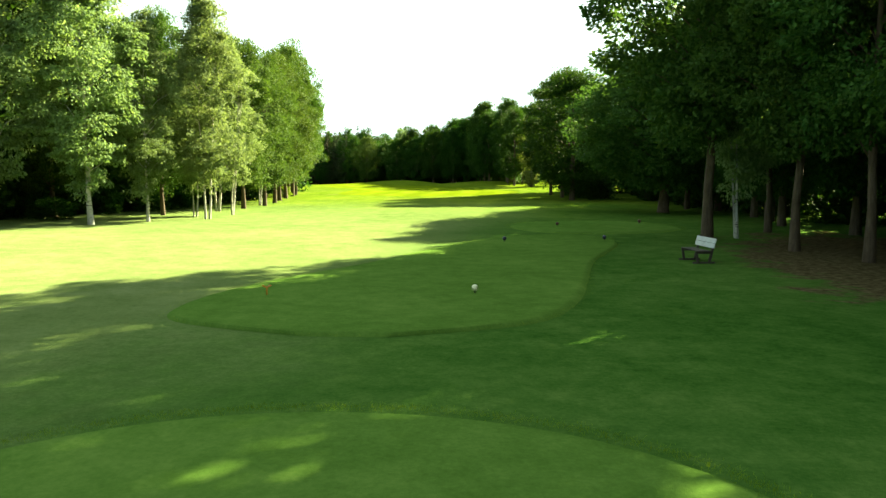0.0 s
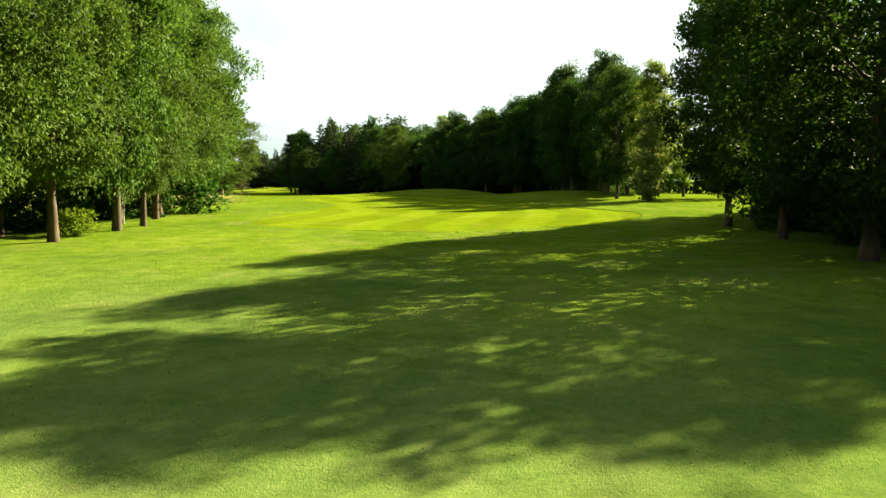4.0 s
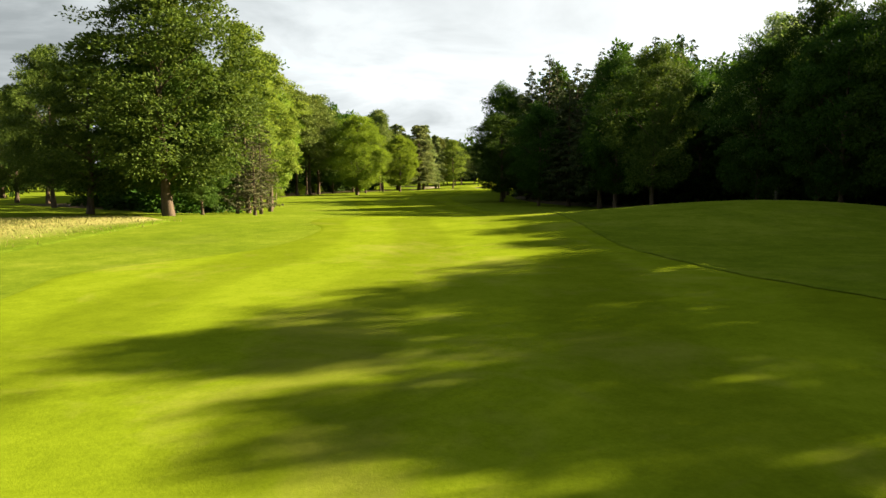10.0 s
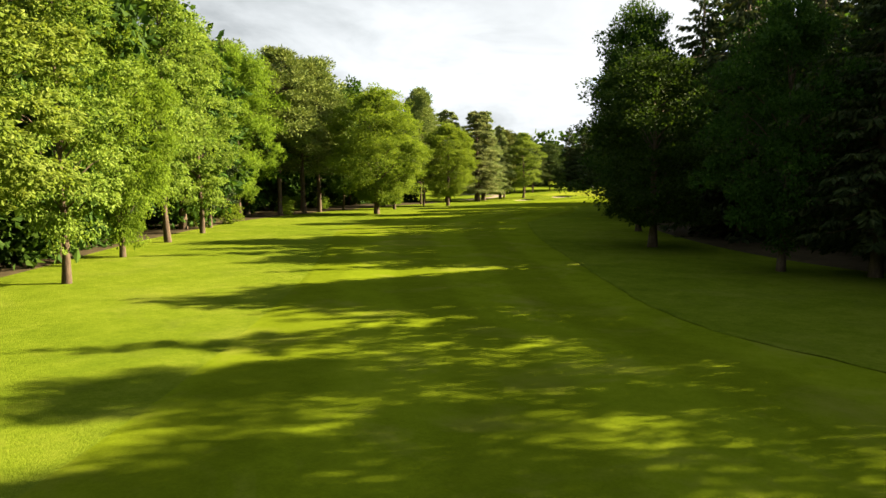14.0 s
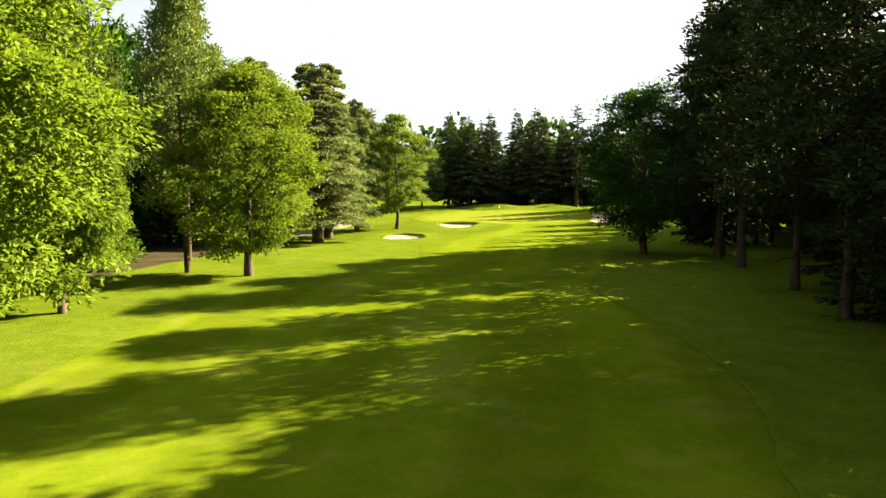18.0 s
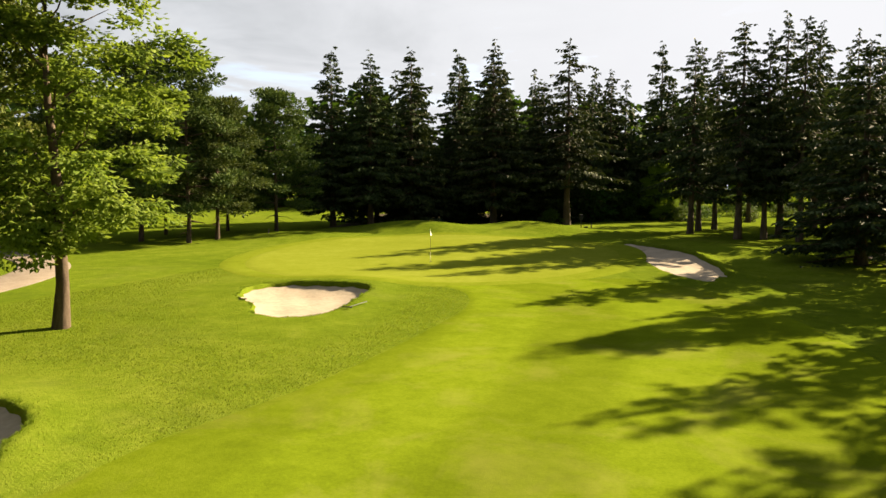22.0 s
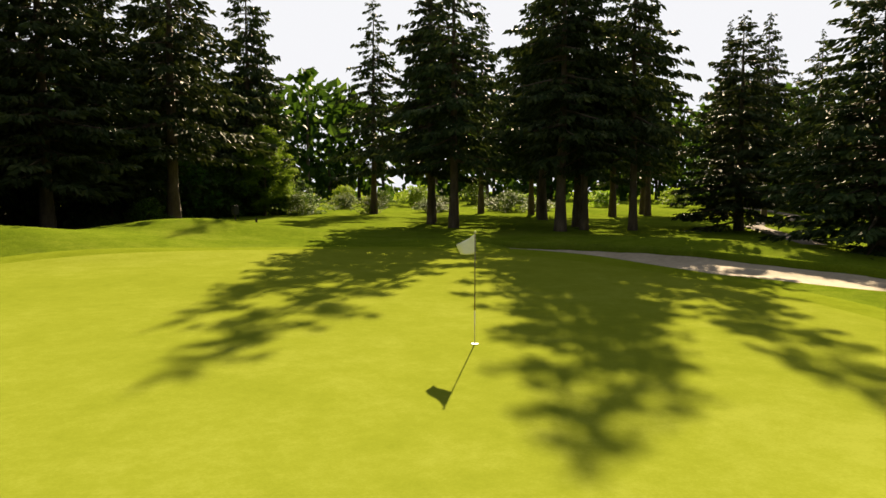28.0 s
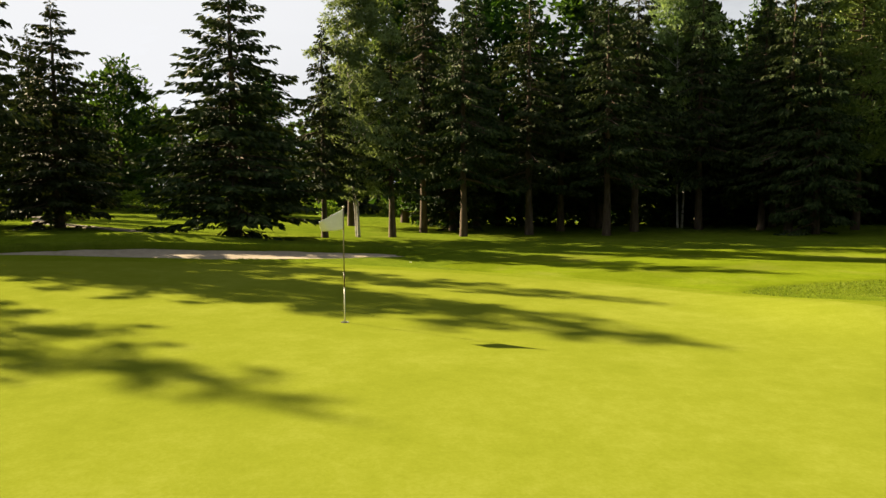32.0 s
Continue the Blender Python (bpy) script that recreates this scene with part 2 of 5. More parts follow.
ROUGH = grass_material("rough_grass", (0.037, 0.071, 0.006), (0.073, 0.112, 0.009), (0.118, 0.155, 0.018), patch=0.10, blade=14.0, relief=0.5, dry=(0.150, 0.140, 0.050), meadow=((0.062, 0.096, 0.024), (0.114, 0.146, 0.052), (0.168, 0.192, 0.088)), lawn=((0.056, 0.086, 0.005), (0.084, 0.118, 0.007), (0.120, 0.150, 0.014)))
FAIRWAY = grass_material("fairway_grass", (0.066, 0.094, 0.004), (0.086, 0.120, 0.005), (0.108, 0.143, 0.008), patch=0.10, blade=18.0, relief=0.18, dry=(0.145, 0.150, 0.030), stripes=0.10)
TEE = grass_material("tee_grass", (0.056, 0.106, 0.017), (0.078, 0.136, 0.025), (0.106, 0.166, 0.035), patch=0.16, blade=18.0, relief=0.25)
GREEN = grass_material("putting_green_grass", (0.110, 0.136, 0.011), (0.128, 0.154, 0.014), (0.152, 0.178, 0.022), patch=0.15, blade=30.0, relief=0.12)
APRON = grass_material("apron_grass", (0.088, 0.116, 0.007), (0.106, 0.136, 0.009), (0.128, 0.160, 0.014), patch=0.12, blade=20.0, relief=0.25)
TALL = grass_material("tall_dry_grass", (0.085, 0.112, 0.018), (0.168, 0.170, 0.050), (0.280, 0.250, 0.112), patch=0.16, blade=6.0, relief=1.0, fade=((0.050, 0.084, 0.006), (0.080, 0.118, 0.009), (0.122, 0.155, 0.018)))
SAND = plain_material("bunker_sand", (0.225, 0.190, 0.140), (0.315, 0.270, 0.208), 6.0, 0.95, relief=0.5, spec=0.1)
PATHM = plain_material("sandy_path", (0.11, 0.09, 0.07), (0.17, 0.145, 0.115), 9.0, 0.95, relief=0.4, spec=0.1)
ASPHALT = plain_material("asphalt", (0.10, 0.10, 0.105), (0.16, 0.16, 0.165), 14.0, 0.9, relief=0.3, spec=0.2)
LITTER = plain_material("leaf_litter", (0.022, 0.019, 0.010), (0.060, 0.047, 0.026), 3.0, 0.95, relief=0.8, spec=0.05)
BARK = bark_material("brown_bark", (0.030, 0.022, 0.015), (0.075, 0.055, 0.038), (0.13, 0.10, 0.07))
BARK_PINE = bark_material("pine_bark", (0.03, 0.022, 0.016), (0.07, 0.05, 0.036), (0.12, 0.09, 0.065))
BARK_BIRCH = bark_material("birch_bark", (0.20, 0.19, 0.17), (0.34, 0.325, 0.30), (0.50, 0.48, 0.45), 3.0, 0.95)
# oak leaf darkened to hold the shade of the right-hand woods
LEAF_OAK_SHADED = leaf_material("oak_leaves", (0.012, 0.031, 0.004), (0.028, 0.060, 0.008), (0.064, 0.110, 0.014), 0.32)
LEAF_LIME = leaf_material("lime_leaves", (0.026, 0.062, 0.012), (0.054, 0.106, 0.022), (0.105, 0.165, 0.038), 0.32)
# the same oak leaf, lightened for trees on the sunlit left
LEAF_OAK_LIT = leaf_material("maple_leaves", (0.027, 0.052, 0.008), (0.058, 0.094, 0.015), (0.112, 0.152, 0.029), 0.28)
LEAF_BIRCH = leaf_material("birch_leaves", (0.072, 0.112, 0.036), (0.138, 0.188, 0.072), (0.225, 0.280, 0.130), 0.40)
LEAF_LARCH = leaf_material("alder_leaves", (0.066, 0.110, 0.012), (0.135, 0.188, 0.026), (0.215, 0.265, 0.055), 0.42)
LEAF_BEECH = leaf_material("beech_leaves", (0.078, 0.130, 0.008), (0.132, 0.200, 0.016), (0.205, 0.275, 0.034), 0.42)
LEAF_SPRUCE = leaf_material("spruce_needles", (0.011, 0.022, 0.008), (0.030, 0.045, 0.015), (0.082, 0.096, 0.033), 0.10)
LEAF_PINE = leaf_material("pine_needles", (0.050, 0.076, 0.018), (0.120, 0.152, 0.036), (0.205, 0.230, 0.062), 0.16)
# pine needles with the backlit right side's shade put into the colour
LEAF_PINE_SHADED = leaf_material("dark_pine_needles", (0.012, 0.023, 0.007), (0.028, 0.044, 0.012), (0.062, 0.080, 0.024), 0.08)
LEAF_SCOTS = leaf_material("scots_needles", (0.022, 0.040, 0.012), (0.056, 0.082, 0.022), (0.120, 0.145, 0.038), 0.14)
LEAF_CEDAR = leaf_material("cedar_needles", (0.066, 0.094, 0.030), (0.138, 0.170, 0.056), (0.232, 0.258, 0.098), 0.25)
LEAF_IVY = leaf_material("ivy_leaves", (0.08, 0.11, 0.03), (0.17, 0.20, 0.07), (0.28, 0.30, 0.13), 0.45)
LEAF_BROWN = leaf_material("browned_needles", (0.035, 0.040, 0.020), (0.070, 0.072, 0.036), (0.115, 0.112, 0.058), 0.15)


# ---- terrain ----
def bump_at(x, y, cx, cy, rx, ry, h, turn=0.0):
    c, s = math.cos(radians(turn)), math.sin(radians(turn))
    u, v = (x - cx) * c + (y - cy) * s, -(x - cx) * s + (y - cy) * c
    return h * np.exp(-((u / rx) ** 2 + (v / ry) ** 2))


ALONG_Y = np.array([-400, -50, 0, 40, 100, 135, 155, 170, 182, 192, 230, 262, 289, 304, 311, 318, 326, 333, 342, 365, 400, 900.0])
ALONG_Z = np.array([-0.3, -0.3, 0, 0, 0.2, 0.7, 1.1, 1.2, 0.6, 0.3, 0.2, 0.15, -0.12, -0.05, -0.06, 0.12, 0.40, 0.62, 0.66, 0.8, 1.1, 1.1])


def land(x, y):
    """Height of the ground, without the hollows of the bunkers."""
    x, y = np.asarray(x, float), np.asarray(y, float)
    z = sum(np.interp(y + d, ALONG_Y, ALONG_Z) for d in (-5, -2.5, 0, 2.5, 5)) / 5
    z = z + bump_at(x, y, -16, 183.6, 13, 9, 1.5, 40) + bump_at(x, y, 4.4, 166, 10, 9, 0.9)
    z = z + bump_at(x, y, -110.3, 333.6, 5.8, 3.0, 0.95, -12) + bump_at(x, y, -102.4, 336.8, 4.6, 2.8, 0.80, -8) + bump_at(x, y, -117.4, 327.5, 4.4, 3, 0.35)
    z = z + bump_at(x, y, -103.6, 308.0, 2.6, 1.2, 0.24, 5)
    z = z + bump_at(x, y, -87.0, 323.5, 5.0, 2.0, 0.40, -65)
    z = z + 0.12 * np.sin(x * 0.11 + 1.3) * np.cos(y * 0.083)
    return z


BUNKERS = [
    # centre, half width, half length, turn, depth, back lip, waves of the outline
    dict(at=(-101.8, 287.2), size=(2.44, 2.44), turn=0, face=75, depth=0.28, rise=0.14, near=0.25, lip=0.14, wave=((1, 0.053, 1.34), (2, 0.226, -2.45), (3, 0.04, 1.43), (7, 0.02, 0.3))),
    dict(at=(-103.3, 303.5), size=(2.82, 2.95), turn=0, face=80, depth=0.34, rise=0.12, near=0.22, lip=0.16, wave=((1, 0.085, -1.67), (2, 0.228, -2.53), (3, 0.143, -1.08), (4, 0.028, -0.54), (5, 0.059, 1.65), (11, 0.012, 0.4))),
    dict(at=(-91.4, 321.0), size=(1.6, 7.8), turn=20, face=0, depth=0.08, rise=0.16, near=0.10, lip=0.26, sink=0.10, wave=((1, 0.06, 3.14), (2, 0.04, 0.5), (3, 0.08, 2.0), (5, 0.05, 0.5), (9, 0.03, 0.0))),
]


def outline(b, th):
    return 1 + sum(a * np.sin(n * th + p) for n, a, p in b["wave"])


def bunker_rho(b, x, y):
    c, s = math.cos(radians(b["turn"])), math.sin(radians(b["turn"]))
    u, v = ((x - b["at"][0]) * c + (y - b["at"][1]) * s) / b["size"][0], (-(x - b["at"][0]) * s + (y - b["at"][1]) * c) / b["size"][1]
    th = np.arctan2(v, u)
    return np.hypot(u, v) / outline(b, th), th


def bunker_xy(b, rho, th):
    r = rho * outline(b, th)
    c, s = math.cos(radians(b["turn"])), math.sin(radians(b["turn"]))
    u, v = r * np.cos(th) * b["size"][0], r * np.sin(th) * b["size"][1]
    return b["at"][0] + u * c - v * s, b["at"][1] + u * s + v * c


def turf(x, y):
    """Height of the turf: the land with the raised lips round the bunkers."""
    z = land(x, y)
    for b in BUNKERS:
        rho, th = bunker_rho(b, x, y)
        far = 0.5 + 0.5 * np.cos(th - radians(b["face"]))
        z = z + b["lip"] * (b["near"] + (1 - b["near"]) * far) * np.exp(-((np.maximum(rho - 1.0, 0)) / 0.30) ** 2)
    return z


def mesh_from(name, verts, faces, mat, smooth=True):
    me = bpy.data.meshes.new(name)
    me.from_pydata(np.asarray(verts, float).reshape(-1, 3).tolist(), [], [list(map(int, f)) for f in faces])
    me.materials.append(mat)
    if smooth:
        me.polygons.foreach_set("use_smooth", np.ones(len(me.polygons), bool))
    me.update()
    return me


def grid_faces(n, m, closed=False):
    """Quads over n rows of m points; closed joins the last column to the first."""
    i, j = np.meshgrid(np.arange(n - 1), np.arange(m if closed else m - 1), indexing="ij")
    k = (j + 1) % m
    return np.stack([i * m + j, i * m + k, (i + 1) * m + k, (i + 1) * m + j], -1).reshape(-1, 4)


def spaced(*runs):
    out = []
    for a, b, step in runs:
        out += list(np.arange(a, b - 1e-6, step))
    return np.array(out + [runs[-1][1]])


def make_ground():
    xs = spaced((-1800, -600, 200), (-600, -240, 40), (-240, -132, 6), (-132, -112, 1.2), (-112, -82, 0.6), (-82, 30, 1.2), (30, 130, 6), (130, 600, 40), (600, 1800, 200))
    ys = spaced((-1500, -400, 200), (-400, -100, 40), (-100, -20, 5), (-20, 282, 1.2), (282, 342, 0.6), (342, 380, 2.0), (380, 700, 16), (700, 2200, 250))
    X, Y = np.meshgrid(xs, ys, indexing="xy")
    Z = turf(X, Y)
    for b in BUNKERS:
        rho, _ = bunker_rho(b, X, Y)
        Z = Z - np.where(rho < 1.55, 1.3 * np.clip((1.55 - rho) / 0.4, 0, 1), 0)
    me = mesh_from("ground", np.stack([X, Y, Z], -1).reshape(-1, 3), grid_faces(len(ys), len(xs)), ROUGH)
    tagged(new("ground", me), "rough mown grass of a golf course, green with dry patches", "ground", kind="structure")


make_ground()


def smooth_line(points, n):
    """n points along a smooth curve through the given ones."""
    p = np.array(points, float)
    run = np.concatenate([[0], np.cumsum(np.linalg.norm(np.diff(p, axis=0), axis=1))])
    t = np.interp(np.linspace(0, run[-1], n), run, np.arange(len(p)))
    i = np.clip(t.astype(int), 0, len(p) - 2)
    f = (t - i)[:, None]
    a, b, c, d = (p[np.clip(i + k, 0, len(p) - 1)] for k in (-1, 0, 1, 2))
    return 0.5 * (2 * b + (c - a) * f + (2 * a - 5 * b + 4 * c - d) * f ** 2 + (3 * b - a - 3 * c + d) * f ** 3)


def strip(name, left, right, n, m, mat, lift, label, category, skirt=0.08):
    """A mown strip between two curves, draped on the land."""
    L, R = smooth_line(left, n), smooth_line(right, n)
    u = np.concatenate([[0, 0.02], np.linspace(0.035, 0.965, m - 4), [0.98, 1]])[None, :, None]
    P = L[:, None] * (1 - u) + R[:, None] * u
    Z = turf(P[..., 0], P[..., 1]) + lift
    edge = np.zeros((n, m), bool)
    edge[0], edge[-1], edge[:, 0], edge[:, -1] = True, True, True, True
    Z = Z - edge * skirt
    me = mesh_from(name, np.concatenate([P, Z[..., None]], -1), grid_faces(n, m), mat)
    width = np.linalg.norm(R - L, axis=1)[:, None] * (u[..., 0] - 0.5)
    att = me.attributes.new("across", "FLOAT", "POINT")
    att.data.foreach_set("value", width.ravel())
    side = me.attributes.new("side", "FLOAT", "POINT")
    side.data.foreach_set("value", np.broadcast_to(u[..., 0], (n, m)).ravel().copy())
    return tagged(new(name, me), label, category, kind="structure")


def disc(name, centre, edge, rings, mat, lift, label, category, skirt=0.06):
    """A mown area inside a closed curve, given as a function of the angle, draped on the land."""
    m = 96
    th = np.linspace(0, 2 * np.pi, m, endpoint=False)
    E = np.array([edge(a) for a in th])
    rho = np.linspace(0.02, 1, rings)[:, None, None]
    P = np.array(centre) + rho * E[None]
    Z = turf(P[..., 0], P[..., 1]) + lift
    Z[-1] -= skirt
    V = np.concatenate([P, Z[..., None]], -1)
    F = [tuple(f) for f in grid_faces(rings, m, True)] + [tuple(range(m))[::-1]]
    me = mesh_from(name, V, F, mat)
    return tagged(new(name, me), label, category, kind="structure")


FAIR_L = [(-6.5, 105.6), (-12.2, 106.1), (-17.4, 109.3), (-19, 117), (-19.1, 125.2), (-19.9, 132.7), (-21.5, 140.6), (-24.5, 145.7), (-28, 149.8), (-29.8, 152.6), (-29.5, 158.9),
          (-32.4, 165.1), (-36.5, 168.9), (-40.1, 174.3), (-43.5, 180.9), (-46.5, 185.2), (-52.2, 192.2), (-59.1, 200.4), (-67.4, 209.4), (-73.1, 215.4), (-77.8, 220.9), (-82.7, 228.3), (-87.2, 237.8),
          (-90.9, 248.5), (-92.5, 257.2), (-91.1, 263.4), (-92.2, 270.7), (-95.6, 277.7), (-98.1, 283.7), (-98.5, 288.3), (-97.6, 293.9), (-97.3, 300.3), (-97.5, 304.4), (-98.8, 307.5), (-101.4, 308.9)]
FAIR_R = [(-3.1, 106), (1.5, 109.6), (6.3, 114.8), (9.2, 121.9), (9.3, 128.4), (6.1, 132.9), (2.6, 136.6), (0.6, 140.1), (-2.5, 144.5), (-6.5, 150.5), (-9.2, 155.7), (-13.7, 159.5),
          (-18.2, 164.2), (-20.8, 168.1), (-27.4, 178.2), (-29.7, 184.2), (-32.8, 191.3), (-37.2, 195.2), (-43.1, 199), (-50.2, 207.6), (-57.4, 216.8), (-62.9, 224.8), (-67.8, 232.7), (-70.5, 240.3),
          (-71.6, 246.8), (-74.6, 253.8), (-78.6, 261), (-79.6, 268.3), (-81.5, 278.2), (-82.8, 286.2), (-84.7, 294.5), (-86, 301.9), (-87.7, 308.4), (-90.1, 311.8), (-93, 313.6)]
strip("fairway", FAIR_L, FAIR_R, 420, 30, FAIRWAY, 0.024, "bright lime green mown fairway with faint mowing stripes", "fairway", 0.028)


def oval(rx, ry, turn=0.0, power=2.0, waves=()):
    def edge(a):
        c, s = math.cos(a), math.sin(a)
        r = (abs(c) ** power + abs(s) ** power) ** (-1 / power) * (1 + sum(w * math.sin(n * a + p) for n, w, p in waves))
        u, v, t = r * c * rx, r * s * ry, radians(turn)
        return (u * math.cos(t) - v * math.sin(t), u * math.sin(t) + v * math.cos(t))
    return edge


disc("apron", (-103.9, 319.2), oval(11.5, 11.9, 10, 2.2, [(3, 0.03, 0.6), (2, 0.02, 0)]), 30, APRON, 0.045, "closely mown apron round the putting green", "apron")
disc("putting_green", (-103.9, 319.2), oval(10.3, 11.2, 10, 2.2, [(3, 0.03, 0.6), (2, 0.02, 0)]), 28, GREEN, 0.065, "pale yellow green putting green, mown very short", "putting green")
TEE_L = [(1.2, 14.3), (-1.9, 15.7), (-2.4, 18.3), (-1.5, 22), (0.3, 26.3), (2.4, 32.8), (4.8, 38.2), (7.9, 40.6)]
TEE_R = [(2.8, 14.3), (5.7, 15.9), (7, 18.9), (7.8, 23.3), (8.7, 28.3), (10.5, 34.4), (10.7, 38.1), (8.9, 40.6)]
strip("tee_box_1", TEE_L, TEE_R, 90, 22, TEE, 0.085, "long raised tee box of short mown grass", "tee", 0.10)
disc("tee_box_2", (11, 46.3), oval(4.9, 5.2, 20, 2.3), 18, TEE, 0.085, "small oval tee box of short mown grass", "tee", 0.10)
disc("tee_box_3", (3.2, 5.0), oval(4.9, 4.8, 0, 2.1), 18, TEE, 0.095, "rear tee box of short mown grass", "tee", 0.10)


def make_bunker(b):
    m, th = 120, np.linspace(0, 2 * np.pi, 120, endpoint=False)
    far = 0.5 + 0.5 * np.cos(th - radians(b["face"]))
    # turf round the hollow, with its rolled edge
    rows = []
    for rho, drop in ((0.93, -0.30), (0.955, -0.16), (0.965, -0.05), (0.985, 0.0), (1.02, 0.02), (1.1, 0.02), (1.25, 0.02), (1.45, 0.02), (1.7, 0.012), (2.0, 0.006), (2.25, -0.015), (2.45, -0.06)):
        x, y = bunker_xy(b, rho + 0.012 * np.sin(23 * th) * (rho < 1.05), th)
        z = turf(x, y) + drop * np.where(drop < 0, np.where(rho < 1, 0.35 + 1.1 * far, 1.0), 1.0)
        rows.append(np.stack([x, y, z], -1))
    me = mesh_from("turf_edge", np.array(rows), grid_faces(len(rows), m, True), ROUGH)
    edge = tagged(new("bunker_edge", me), "grassy rolled lip round a sand bunker", "bunker edge", "bunkers of the hole", kind="structure")
    rows = []
    for rho in np.linspace(0.03, 1.0, 30):
        x, y = bunker_xy(b, rho, th)
        flat = land(x, y) - b["depth"] * (1 - rho ** 3.0) * 0.75 - b.get("sink", 0.10) * (0.25 + 0.75 * far)
        up = b["rise"] * (0.5 + (far - 0.5) * rho) ** 2 * (0.4 + 0.6 * rho)
        rows.append(np.stack([x, y, flat + up + 0.007 * np.sin(x * 5 + y * 3) + 0.006 * np.sin(x * 11 - y * 7)], -1))
    F = [tuple(f) for f in grid_faces(len(rows), m, True)] + [tuple(range(m))[::-1]]
    sand = mesh_from("bunker_sand", np.array(rows), F, SAND)
    tagged(new("bunker_sand", sand), "pale raked sand in a hollow bunker", "sand bunker", "bunkers of the hole", kind="structure")


for b in BUNKERS:
    make_bunker(b)


# ---- trees ----
def unit(v):
    return v / np.maximum(np.linalg.norm(v, axis=-1, keepdims=True), 1e-9)


def tube(points, radii, n=7):
    """A tapered tube through the points: vertices and quads."""
    P, R = np.array(points, float), np.array(radii, float)
    T = unit(np.gradient(P, axis=0))
    side = unit(np.cross(T, np.array([0.31, 0.95, 0.05])))
    up = np.cross(side, T)
    a = np.linspace(0, 2 * np.pi, n, endpoint=False)
    V = P[:, None] + R[:, None, None] * (np.cos(a)[None, :, None] * side[:, None] + np.sin(a)[None, :, None] * up[:, None])
    return V.reshape(-1, 3), grid_faces(len(P), n, True)


def joined(pieces):
    V, F, k = [], [], 0
    for v, f in pieces:
        V.append(v)
        F.append(np.asarray(f) + k)
        k += len(v)
    return np.concatenate(V), [row for f in F for row in f.tolist()]


def leaf_mesh(name, C, D, length, width, mat, rng, fold=0.16, face=None):
    """Many folded leaf sprays, each with its base at C and its tip along D."""
    n = len(C)
    length, width = np.broadcast_to(length, n)[:, None], np.broadcast_to(width, n)[:, None]
    S = unit(np.cross(D, rng.normal(size=(n, 3)) if face is None else face))
    N = np.cross(D, S)
    mid = C + D * length * 0.5 + N * length * fold
    V = np.stack([C, mid - S * width * 0.5, C + D * length, mid + S * width * 0.5], 1).reshape(-1, 3)
    b = np.arange(n)[:, None] * 4
    F = np.concatenate([b + [0, 1, 2], b + [0, 2, 3]])
    me = bpy.data.meshes.new(name)
    me.from_pydata(V, [], F)
    me.materials.append(mat)
    return me


def trunk_line(h, lean, rng, n=9, wave=0.02):
    z = np.linspace(0, h, n)
    off = np.cumsum(rng.normal(scale=wave * h / n * 2.2, size=(n, 2)), axis=0)
    off -= off[0]
    return np.stack([lean[0] * z + off[:, 0], lean[1] * z + off[:, 1], z], -1)


